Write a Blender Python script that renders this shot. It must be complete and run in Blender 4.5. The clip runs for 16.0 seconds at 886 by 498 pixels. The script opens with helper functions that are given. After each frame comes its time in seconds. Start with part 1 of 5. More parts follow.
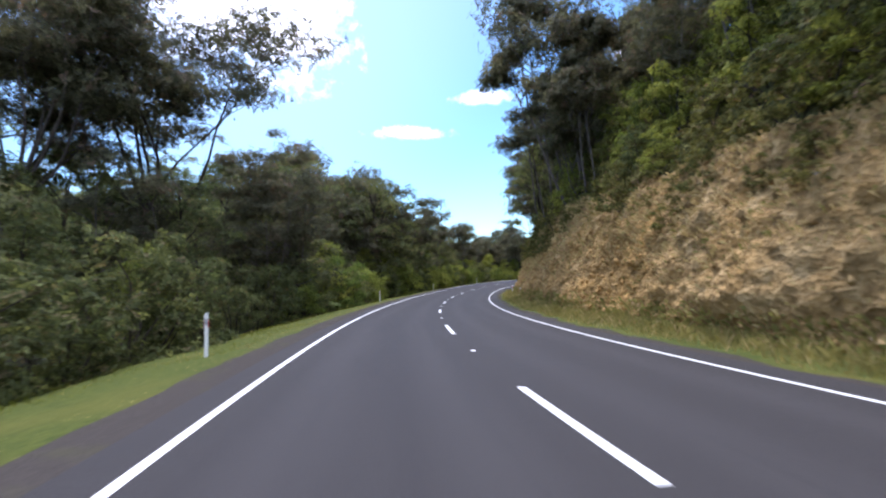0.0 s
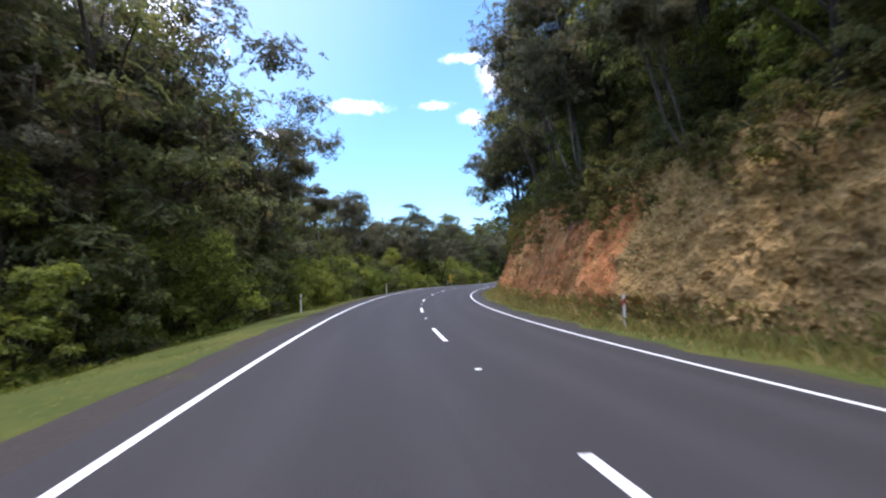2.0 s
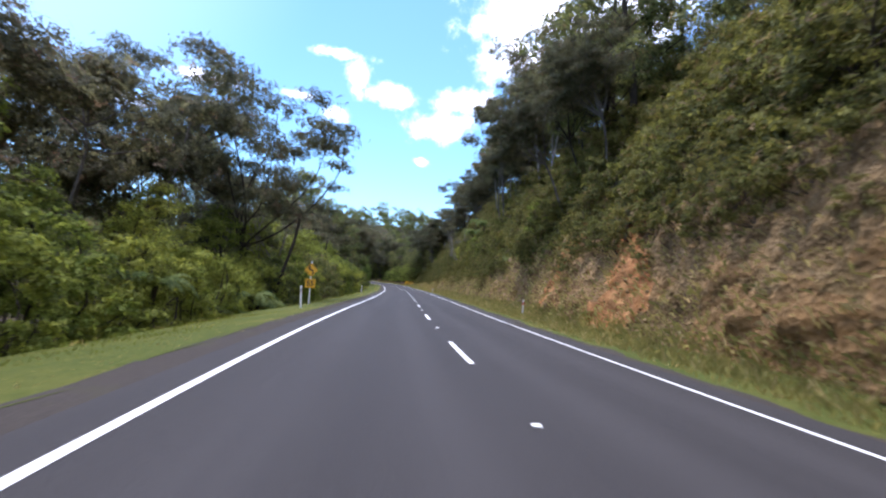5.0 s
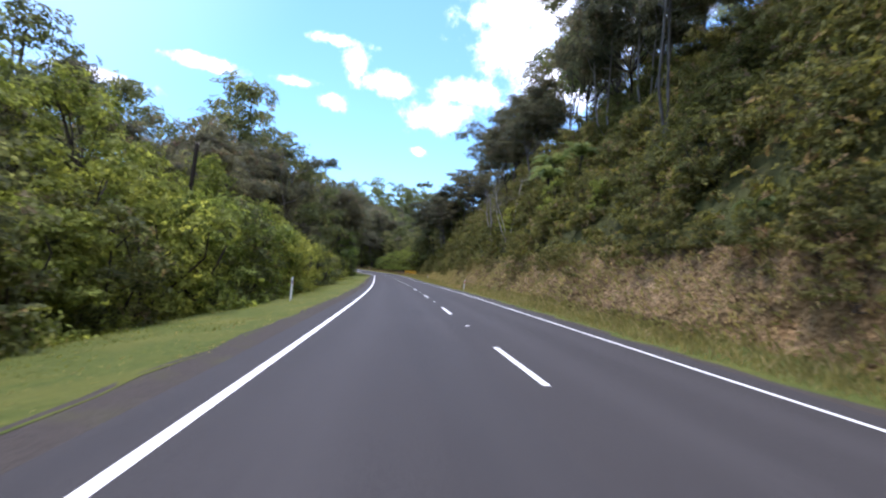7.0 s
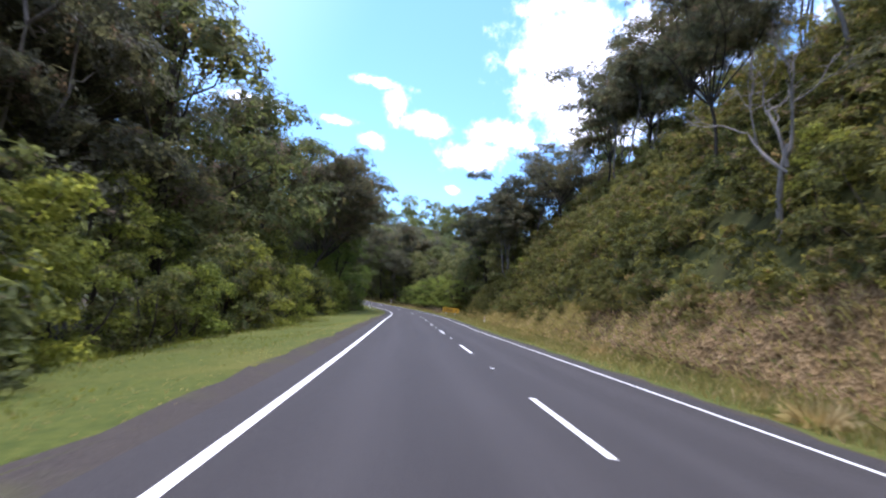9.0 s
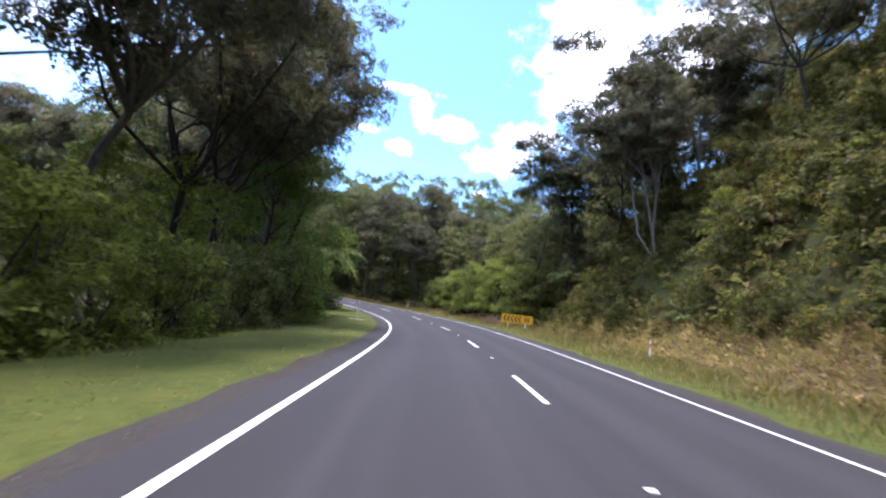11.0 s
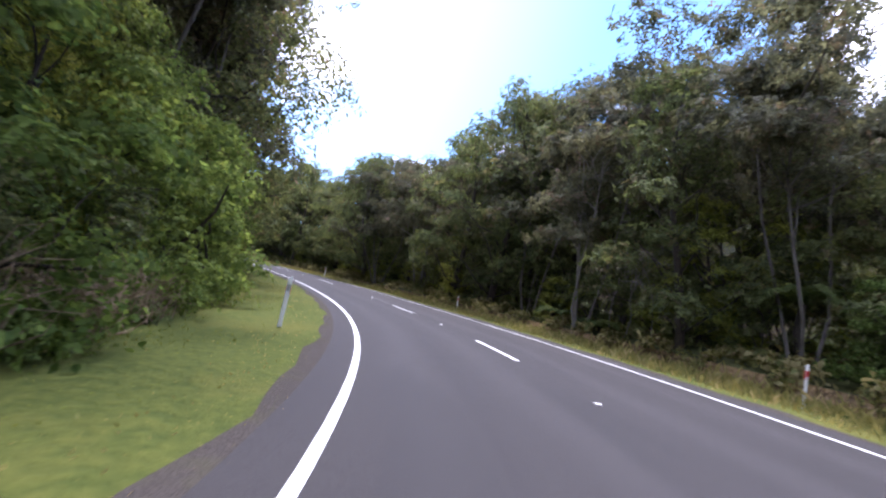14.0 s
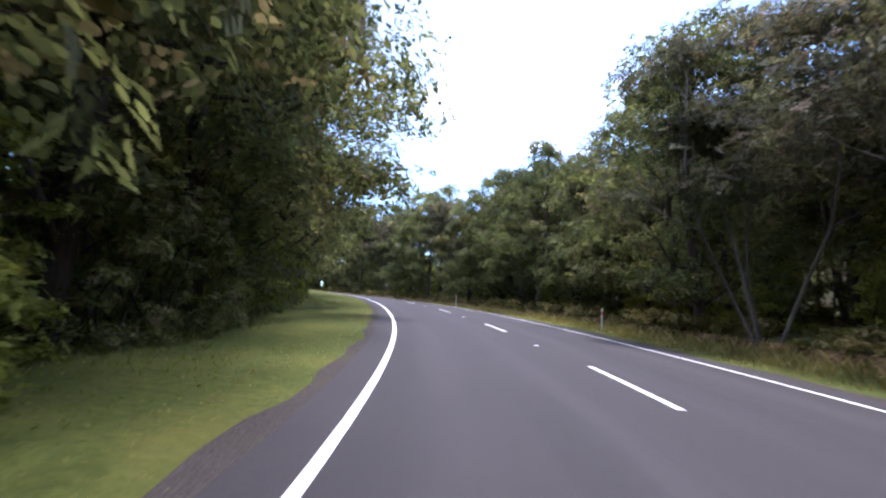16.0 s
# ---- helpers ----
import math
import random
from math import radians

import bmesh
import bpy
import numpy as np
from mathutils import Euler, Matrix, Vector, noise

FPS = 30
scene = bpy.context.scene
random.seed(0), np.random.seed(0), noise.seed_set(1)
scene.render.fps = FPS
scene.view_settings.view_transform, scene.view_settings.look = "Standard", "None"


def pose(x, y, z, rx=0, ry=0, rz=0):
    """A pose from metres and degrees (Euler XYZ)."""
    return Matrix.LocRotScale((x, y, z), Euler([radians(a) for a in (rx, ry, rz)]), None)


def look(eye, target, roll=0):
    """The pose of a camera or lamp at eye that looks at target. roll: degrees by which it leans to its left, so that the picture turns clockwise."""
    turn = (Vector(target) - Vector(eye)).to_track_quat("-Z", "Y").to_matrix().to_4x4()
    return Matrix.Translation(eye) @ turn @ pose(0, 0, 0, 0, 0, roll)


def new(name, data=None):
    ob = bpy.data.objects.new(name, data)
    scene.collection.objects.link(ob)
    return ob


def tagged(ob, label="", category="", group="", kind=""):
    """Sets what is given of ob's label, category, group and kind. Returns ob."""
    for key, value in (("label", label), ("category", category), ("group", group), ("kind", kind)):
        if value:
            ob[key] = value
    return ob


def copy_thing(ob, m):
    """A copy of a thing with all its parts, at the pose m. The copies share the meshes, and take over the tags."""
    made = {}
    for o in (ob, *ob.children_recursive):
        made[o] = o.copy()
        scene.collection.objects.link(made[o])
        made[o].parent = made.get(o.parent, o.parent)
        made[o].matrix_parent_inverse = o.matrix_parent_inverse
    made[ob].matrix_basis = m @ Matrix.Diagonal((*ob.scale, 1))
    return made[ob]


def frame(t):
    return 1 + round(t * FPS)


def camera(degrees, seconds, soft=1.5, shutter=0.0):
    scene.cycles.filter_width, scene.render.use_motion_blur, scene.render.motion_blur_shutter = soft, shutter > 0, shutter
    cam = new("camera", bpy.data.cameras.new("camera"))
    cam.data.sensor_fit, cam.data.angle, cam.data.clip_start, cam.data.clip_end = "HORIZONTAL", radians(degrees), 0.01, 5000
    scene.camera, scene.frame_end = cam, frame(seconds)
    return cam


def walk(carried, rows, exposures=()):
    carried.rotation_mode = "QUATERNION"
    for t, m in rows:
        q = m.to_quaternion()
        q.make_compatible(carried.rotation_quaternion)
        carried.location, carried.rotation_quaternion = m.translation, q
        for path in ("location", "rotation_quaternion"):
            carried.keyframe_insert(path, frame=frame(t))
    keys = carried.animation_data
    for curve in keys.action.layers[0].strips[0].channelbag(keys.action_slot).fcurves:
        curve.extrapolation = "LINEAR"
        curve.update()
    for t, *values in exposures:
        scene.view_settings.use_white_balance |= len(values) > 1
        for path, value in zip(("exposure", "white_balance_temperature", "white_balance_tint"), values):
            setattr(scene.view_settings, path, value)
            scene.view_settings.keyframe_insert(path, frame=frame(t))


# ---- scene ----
# The camera rides in the left lane, 1.2 m over the road. Seconds, x, y, z, yaw, pitch, roll.
cam = camera(85.7, 16.0, soft=2.2, shutter=0.12)
RIDE = [
    (0.0, -1.71, -2.75, 1.34, -7.91, 2.43, 1.09),
    (0.5, -1.36, 8.16, 0.89, -12.25, 3.53, 0.38),
    (1.0, -0.39, 18.92, 0.52, -15.84, 4.12, 2.37),
    (1.5, 1.12, 29.41, 0.23, -19.74, 3.96, 2.12),
    (2.0, 3.32, 39.69, 0.01, -23.20, 3.34, 1.51),
    (2.5, 6.00, 49.68, -0.15, -26.95, 3.30, 1.78),
    (3.0, 9.13, 59.29, -0.23, -30.97, 3.39, 2.10),
    (3.2, 10.55, 63.10, -0.24, -32.47, 3.63, 1.35),
    (3.7, 14.46, 72.68, -0.27, -35.04, 3.77, 0.02),
    (4.2, 19.16, 82.26, -0.26, -37.85, 3.91, -1.31),
    (4.7, 24.56, 91.65, -0.26, -40.20, 4.05, -2.63),
    (5.3, 31.65, 102.50, -0.31, -41.88, 4.22, -4.23),
    (5.5, 34.07, 106.04, -0.34, -41.39, 3.66, -2.19),
    (6.0, 40.32, 114.72, -0.42, -42.84, 3.29, -1.61),
    (6.5, 46.65, 123.42, -0.51, -42.69, 3.17, -2.43),
    (7.0, 52.52, 131.59, -0.57, -41.88, 3.04, -4.49),
    (7.5, 58.68, 140.01, -0.63, -41.18, 3.95, -5.18),
    (8.0, 64.76, 148.58, -0.67, -40.31, 5.52, -4.20),
    (8.5, 70.58, 156.80, -0.70, -39.45, 6.64, -5.26),
    (8.7, 72.89, 160.15, -0.70, -39.07, 7.11, -6.76),
    (9.2, 78.56, 168.30, -0.70, -38.04, 7.19, -6.92),
    (9.7, 83.99, 176.21, -0.70, -37.13, 7.27, -7.07),
    (10.2, 89.19, 183.89, -0.70, -36.38, 7.35, -7.23),
    (10.8, 95.22, 192.80, -0.70, -35.88, 7.45, -7.42),
    (11.0, 97.21, 195.76, -0.70, -34.97, 7.34, -6.89),
    (11.5, 101.95, 203.12, -0.70, -33.14, 6.82, -9.92),
    (12.0, 106.08, 209.95, -0.68, -29.55, 6.64, -8.31),
    (12.5, 109.68, 216.34, -0.64, -24.00, 6.57, -9.65),
    (13.0, 112.92, 223.03, -0.57, -18.03, 6.20, -9.89),
    (13.5, 115.46, 230.31, -0.44, -14.29, 6.17, -9.54),
    (14.0, 116.96, 237.01, -0.25, -10.13, 7.23, -9.56),
    (14.5, 117.71, 243.62, -0.01, -1.19, 6.87, -9.36),
    (15.0, 117.58, 250.73, 0.30, 8.06, 7.11, -8.03),
    (15.5, 116.56, 257.61, 0.66, 15.50, 8.24, -6.13),
    (16.0, 114.62, 264.20, 1.07, 21.66, 8.20, -4.02),
]
walk(cam, [(t, pose(x, y, z, 90 + p, r, w)) for t, x, y, z, w, p, r in RIDE], [(0.0, 0.9, 5820, 22), (1.0, 1.0, 5820, 22), (1.5, 0.93, 5820, 22), (2.0, 0.84, 5820, 22), (2.5, 0.95, 5820, 22), (3.0, 1.08, 5820, 24), (5.5, 1.02, 5820, 22), (8.5, 1.12, 5820, 24), (11.0, 1.42, 5820, 25), (12.5, 1.56, 5820, 27), (13.5, 1.62, 5820, 28), (14.0, 1.66, 5820, 28), (14.5, 1.76, 5820, 29), (15.5, 1.74, 5820, 29), (16.0, 1.64, 5820, 29)])

# ---- world, sun ----
SUN_AZIMUTH, SUN_HEIGHT = radians(0), radians(75)   # azimuth anticlockwise from +y
world = bpy.data.worlds.new("world")
scene.world = world
world.use_nodes = True
wt = world.node_tree
wt.nodes.clear()


def wnode(kind, **kw):
    nd = wt.nodes.new(kind)
    for key, value in kw.items():
        if key == "operation":
            nd.operation = value
    return nd


def wmath(op, a, b=None, c=None):
    nd = wnode("ShaderNodeMath", operation=op)
    for i, v in enumerate((a, b, c)):
        if v is None:
            continue
        if isinstance(v, (int, float)):
            nd.inputs[i].default_value = v
        else:
            wt.links.new(v, nd.inputs[i])
    return nd.outputs[0]


sky = wnode("ShaderNodeTexSky")
sky.sky_type, sky.sun_disc = "NISHITA", False
sky.sun_elevation, sky.sun_rotation = SUN_HEIGHT, -SUN_AZIMUTH
sky.air_density, sky.dust_density, sky.ozone_density = 1.0, 0.3, 1.5
tone = wnode("ShaderNodeMix")
tone.data_type, tone.blend_type = "RGBA", "MULTIPLY"
tone.inputs["Factor"].default_value = 1.0
wt.links.new(sky.outputs["Color"], tone.inputs["A"])
tone.inputs["B"].default_value = (0.72, 0.96, 1.0, 1)
way = wnode("ShaderNodeTexCoord").outputs["Generated"]


def wdot(v):
    nd = wnode("ShaderNodeVectorMath", operation="DOT_PRODUCT")
    wt.links.new(way, nd.inputs[0])
    nd.inputs[1].default_value = v
    return nd.outputs["Value"]


# Fair-weather clouds: direction of the middle, half width, half height (radians).
CLOUDS = [
    (0.414, 0.806, 0.423, 0.065, 0.012), (0.450, 0.802, 0.393, 0.026, 0.045), (0.512, 0.779, 0.363, 0.073, 0.026),
    (0.606, 0.729, 0.318, 0.089, 0.038), (0.675, 0.585, 0.446, 0.105, 0.100), (0.206, 0.918, 0.340, 0.083, 0.014),
    (0.361, 0.867, 0.343, 0.050, 0.012), (0.429, 0.845, 0.319, 0.033, 0.021), (0.591, 0.768, 0.247, 0.019, 0.010),
    (0.665, 0.545, 0.505, 0.150, 0.120), (0.738, 0.542, 0.401, 0.154, 0.089), (0.636, 0.680, 0.365, 0.085, 0.028),
    (-0.253, 0.854, 0.455, 0.200, 0.118), (0.070, 0.958, 0.279, 0.095, 0.015), (-0.16, 0.886, 0.446, 0.15, 0.13),
    (0.757, 0.414, 0.505, 0.142, 0.118),
]
cover = None
for cx, cy, cz, ca, cb in CLOUDS:
    mid = Vector((cx, cy, cz)).normalized()
    right = mid.cross(Vector((0, 0, 1))).normalized()
    up = right.cross(mid)
    qa = wmath("MULTIPLY", wdot(right / ca), wdot(right / ca))
    qb = wdot(up / cb)
    qq = wmath("ADD", qa, wmath("MULTIPLY", qb, qb))
    ahead = wmath("GREATER_THAN", wdot(mid), 0.3)
    one = wmath("MULTIPLY", wmath("SUBTRACT", 1.15, wmath("SQRT", qq)), ahead)
    cover = one if cover is None else wmath("MAXIMUM", cover, one)
puff = wnode("ShaderNodeTexNoise")
puff.inputs["Scale"].default_value, puff.inputs["Detail"].default_value, puff.inputs["Roughness"].default_value = 22, 9, 0.66
wt.links.new(way, puff.inputs["Vector"])
lump = wmath("MULTIPLY_ADD", puff.outputs["Fac"], 2.4, -1.2)
# broken white cloud, out of view, added overhead and behind to brighten camera-facing foliage
high = wnode("ShaderNodeMapRange")
high.interpolation_type = "SMOOTHSTEP"
wt.links.new(wdot((0.0, -0.45, 0.9)), high.inputs["Value"])
high.inputs["From Min"].default_value, high.inputs["From Max"].default_value = 0.12, 0.42
bank_noise = wnode("ShaderNodeTexNoise")
bank_noise.inputs["Scale"].default_value, bank_noise.inputs["Detail"].default_value = 3.2, 3
wt.links.new(way, bank_noise.inputs["Vector"])
above = wmath("MULTIPLY_ADD", bank_noise.outputs["Fac"], 3.0, -0.95)
above = wmath("SUBTRACT", wmath("MULTIPLY", wmath("ADD", above, 1.0), high.outputs["Result"]), 1.0)
dense = wmath("ADD", wmath("MAXIMUM", wmath("MAXIMUM", cover, above), -0.6), lump)
edge = wnode("ShaderNodeMapRange")
edge.interpolation_type = "SMOOTHSTEP"
wt.links.new(dense, edge.inputs["Value"])
edge.inputs["From Min"].default_value, edge.inputs["From Max"].default_value = 0.05, 1.25
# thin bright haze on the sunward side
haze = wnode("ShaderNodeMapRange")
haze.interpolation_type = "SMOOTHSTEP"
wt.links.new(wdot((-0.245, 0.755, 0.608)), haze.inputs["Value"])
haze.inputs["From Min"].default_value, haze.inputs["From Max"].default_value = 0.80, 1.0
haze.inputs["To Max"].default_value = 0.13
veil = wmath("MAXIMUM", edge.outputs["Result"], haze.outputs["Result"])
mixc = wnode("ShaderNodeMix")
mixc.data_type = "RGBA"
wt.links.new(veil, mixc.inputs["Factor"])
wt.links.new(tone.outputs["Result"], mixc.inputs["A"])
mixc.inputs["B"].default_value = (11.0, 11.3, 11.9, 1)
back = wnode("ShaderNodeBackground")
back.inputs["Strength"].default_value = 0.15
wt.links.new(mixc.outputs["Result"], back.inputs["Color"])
wt.links.new(back.outputs[0], wnode("ShaderNodeOutputWorld").inputs["Surface"])

sun = new("sun", bpy.data.lights.new("sun", "SUN"))
sun.data.energy, sun.data.angle, sun.data.color = 2.3, radians(9), (1.0, 0.95, 0.88)
sun_way = Vector((-math.sin(SUN_AZIMUTH) * math.cos(SUN_HEIGHT), math.cos(SUN_AZIMUTH) * math.cos(SUN_HEIGHT), math.sin(SUN_HEIGHT)))
sun.matrix_basis = look(sun_way * 300, (0, 0, 0))


# ---- materials ----
class Mat:
    """A node material with short helpers."""

    def __init__(self, name):
        self.m = bpy.data.materials.new(name)
        self.m.use_nodes = True
        self.t = self.m.node_tree
        self.b = self.t.nodes["Principled BSDF"]
        self.out = self.t.nodes["Material Output"]

    def node(self, kind, **ins):
        nd = self.t.nodes.new(kind)
        for key, value in ins.items():
            self.put(nd.inputs[key.replace("_", " ")], value)
        return nd

    def put(self, socket, value):
        if hasattr(value, "is_linked"):
            self.t.links.new(value, socket)
        else:
            socket.default_value = value

    def coord(self, scale=1.0, which="Object"):
        mp = self.node("ShaderNodeMapping")
        self.put(mp.inputs["Vector"], self.node("ShaderNodeTexCoord").outputs[which])
        mp.inputs["Scale"].default_value = scale if isinstance(scale, tuple) else (scale,) * 3
        return mp.outputs["Vector"]

    def noise(self, scale, detail=4, rough=0.6, vec=None):
        nd = self.node("ShaderNodeTexNoise", Scale=scale, Detail=detail, Roughness=rough)
        self.put(nd.inputs["Vector"], vec if vec is not None else self.coord())
        return nd.outputs["Fac"]

    def ramp(self, fac, stops):
        nd = self.node("ShaderNodeValToRGB")
        while len(nd.color_ramp.elements) < len(stops):
            nd.color_ramp.elements.new(0.5)
        for el, (p, c) in zip(nd.color_ramp.elements, stops):
            el.position, el.color = p, (*c, 1)
        self.put(nd.inputs["Fac"], fac)
        return nd.outputs["Color"]

    def mix(self, fac, a, b, blend="MIX"):
        nd = self.t.nodes.new("ShaderNodeMix")
        nd.data_type, nd.blend_type = "RGBA", blend
        self.put(nd.inputs["Factor"], fac)
        for k, v in (("A", a), ("B", b)):
            self.put(nd.inputs[k], (*v, 1) if isinstance(v, tuple) and len(v) == 3 else v)
        return nd.outputs["Result"]

    def math(self, op, a, b=0.0):
        nd = self.t.nodes.new("ShaderNodeMath")
        nd.operation = op
        self.put(nd.inputs[0], a)
        self.put(nd.inputs[1], b)
        return nd.outputs[0]

    def bump(self, height, strength=0.5, distance=0.05):
        nd = self.node("ShaderNodeBump", Strength=strength, Distance=distance)
        self.put(nd.inputs["Height"], height)
        self.put(self.b.inputs["Normal"], nd.outputs["Normal"])

    def done(self, color=None, rough=0.8, metal=0.0, spec=0.5):
        if color is not None:
            self.put(self.b.inputs["Base Color"], (*color, 1) if isinstance(color, tuple) and len(color) == 3 else color)
        self.put(self.b.inputs["Roughness"], rough)
        self.b.inputs["Metallic"].default_value = metal
        self.b.inputs["Specular IOR Level"].default_value = spec
        return self.m


def leaf_material(name, dark, light, dead=None, thin=0.3, cell=0.0, gap=0.5):
    """Leaves: each leaf and each plant has its own tint; some light passes through."""
    k = Mat(name)
    isl = k.node("ShaderNodeNewGeometry").outputs["Random Per Island"]
    per = k.node("ShaderNodeObjectInfo").outputs["Random"]
    col = k.mix(isl, dark, light)
    if dead:
        col = k.mix(k.math("GREATER_THAN", isl, 0.9), col, dead)
    tint = k.math("MULTIPLY_ADD", per, 0.5)
    k.t.nodes[-1].inputs[2].default_value = 0.75
    patch = k.math("MULTIPLY_ADD", k.noise(0.55, 2), 0.9)
    k.t.nodes[-1].inputs[2].default_value = 0.55
    shade = k.math("MULTIPLY", tint, patch)
    hsv = k.node("ShaderNodeHueSaturation", Color=col, Value=shade)
    hue = k.math("MULTIPLY_ADD", per, -0.035)
    k.t.nodes[-1].inputs[2].default_value = 0.515
    k.put(hsv.inputs["Hue"], hue)
    if cell:
        # every spray breaks up into single leaves with tint and tilt of their own
        vo = k.node("ShaderNodeTexVoronoi", Scale=cell)
        k.put(vo.inputs["Vector"], k.coord((1, 1, 1.25)))
        one_leaf = k.node("ShaderNodeSeparateColor", Color=vo.outputs["Color"])
        bright = k.math("MULTIPLY_ADD", one_leaf.outputs[0], 0.7)
        k.t.nodes[-1].inputs[2].default_value = 0.65
        k.put(hsv.inputs["Value"], k.math("MULTIPLY", shade, bright))
        tilt = k.t.nodes.new("ShaderNodeVectorMath")
        tilt.operation = "MULTIPLY_ADD"
        k.put(tilt.inputs[0], vo.outputs["Color"])
        tilt.inputs[1].default_value, tilt.inputs[2].default_value = (1.3,) * 3, (-0.65, -0.65, -0.45)
        total = k.t.nodes.new("ShaderNodeVectorMath")
        total.operation = "ADD"
        k.put(total.inputs[0], k.node("ShaderNodeNewGeometry").outputs["Normal"])
        k.put(total.inputs[1], tilt.outputs[0])
        unit = k.t.nodes.new("ShaderNodeVectorMath")
        unit.operation = "NORMALIZE"
        k.put(unit.inputs[0], total.outputs[0])
    k.done(hsv.outputs["Color"], 0.75, spec=0.12)
    tr = k.node("ShaderNodeBsdfTranslucent")
    k.put(tr.inputs["Color"], k.mix(1.0, hsv.outputs["Color"], (1.7, 1.6, 1.2), "MULTIPLY"))
    ms = k.node("ShaderNodeMixShader", Fac=thin)
    k.t.links.new(k.b.outputs[0], ms.inputs[1])
    k.t.links.new(tr.outputs[0], ms.inputs[2])
    last = ms.outputs[0]
    if cell:
        k.put(k.b.inputs["Normal"], unit.outputs[0])
        k.put(tr.inputs["Normal"], unit.outputs[0])
        hole = k.node("ShaderNodeMixShader", Fac=k.math("GREATER_THAN", vo.outputs["Distance"], gap))
        k.t.links.new(last, hole.inputs[1])
        k.t.links.new(k.node("ShaderNodeBsdfTransparent").outputs[0], hole.inputs[2])
        last = hole.outputs[0]
    k.t.links.new(last, k.out.inputs["Surface"])
    return k.m


def bark_material(name, a, b):
    k = Mat(name)
    v = k.coord((1, 1, 0.25))
    n = k.noise(9, 6, 0.7, v)
    k.bump(n, 0.6, 0.03)
    return k.done(k.ramp(n, [(0.3, a), (0.7, b)]), 0.9, spec=0.2)


def asphalt_material():
    """Chipseal: fine stones, worn paler wheel tracks, dark oil strip between them, long stains and a few tar bands."""
    k = Mat("asphalt")
    fine = k.noise(55, 3, 0.7)
    wide = k.noise(0.35, 4, 0.6)
    uv = k.node("ShaderNodeTexCoord").outputs["UV"]
    across = k.node("ShaderNodeSeparateXYZ", Vector=uv)
    wander = k.math("MULTIPLY", k.math("SUBTRACT", k.noise(0.25, 2, 0.5, k.coord((0.2, 0.5, 1), "UV")), 0.5), 0.7)
    lane = k.math("SUBTRACT", k.math("ABSOLUTE", k.math("ADD", across.outputs[0], wander)), 1.7)
    track = k.math("ABSOLUTE", k.math("SUBTRACT", k.math("ABSOLUTE", lane), 0.78))
    base = k.ramp(fine, [(0.3, (0.018, 0.0162, 0.0158)), (0.7, (0.047, 0.0420, 0.0405))])
    base = k.mix(k.math("MULTIPLY", wide, 0.55), base, (0.044, 0.0400, 0.0390))
    base = k.mix(k.ramp(track, [(0.12, (0.42, 0.42, 0.42)), (0.5, (0, 0, 0))]), base, (0.052, 0.0475, 0.0465))
    streak = k.noise(1.0, 4, 0.65, k.coord((1.6, 0.06, 1), "UV"))
    base = k.mix(k.ramp(streak, [(0.52, (0, 0, 0)), (0.72, (0.55, 0.55, 0.55))]), base, (0.026, 0.0235, 0.0235))
    patch = k.noise(1.0, 3, 0.55, k.coord((0.5, 0.045, 1), "UV"))
    base = k.mix(k.ramp(patch, [(0.60, (0, 0, 0)), (0.63, (0.45, 0.45, 0.45))]), base, (0.028, 0.026, 0.026))
    k.bump(fine, 0.5, 0.012)
    return k.done(base, 0.82, spec=0.3)


def paint_material(name, color, worn):
    k = Mat(name)
    n = k.noise(18, 5, 0.75)
    k.bump(n, 0.3, 0.004)
    return k.done(k.mix(k.ramp(n, [(0.60, (0, 0, 0)), (0.72, (1, 1, 1))]), color, worn), 0.6)


def gravel_material():
    k = Mat("gravel shoulder")
    vo = k.node("ShaderNodeTexVoronoi", Scale=48.0)
    k.put(vo.inputs["Vector"], k.coord())
    n = k.noise(1.3, 5)
    col = k.mix(vo.outputs["Color"], (0.046, 0.039, 0.034), (0.082, 0.070, 0.059))
    col = k.mix(k.ramp(n, [(0.52, (0, 0, 0)), (0.75, (0.7, 0.7, 0.7))]), col, (0.085, 0.085, 0.036))
    k.bump(vo.outputs["Distance"], 0.8, 0.03)
    return k.done(col, 0.95, spec=0.2)


def turf_material():
    k = Mat("turf")
    n, w = k.noise(7, 6, 0.7), k.noise(0.5, 4)
    col = k.ramp(n, [(0.3, (0.042, 0.062, 0.012)), (0.6, (0.094, 0.110, 0.022)), (0.8, (0.125, 0.125, 0.030))])
    col = k.mix(k.ramp(w, [(0.45, (0, 0, 0)), (0.7, (1, 1, 1))]), col, (0.118, 0.118, 0.026))
    k.bump(n, 0.8, 0.08)
    return k.done(col, 0.95, spec=0.15)


def litter_material(name, dark, mid, light, moss):
    k = Mat(name)
    n, w = k.noise(3, 6, 0.7), k.noise(0.3, 4)
    col = k.ramp(n, [(0.3, dark), (0.6, mid), (0.8, light)])
    col = k.mix(k.ramp(w, [(0.4, (0, 0, 0)), (0.7, (1, 1, 1))]), col, moss)
    k.bump(n, 0.9, 0.15)
    return k.done(col, 0.95, spec=0.1)


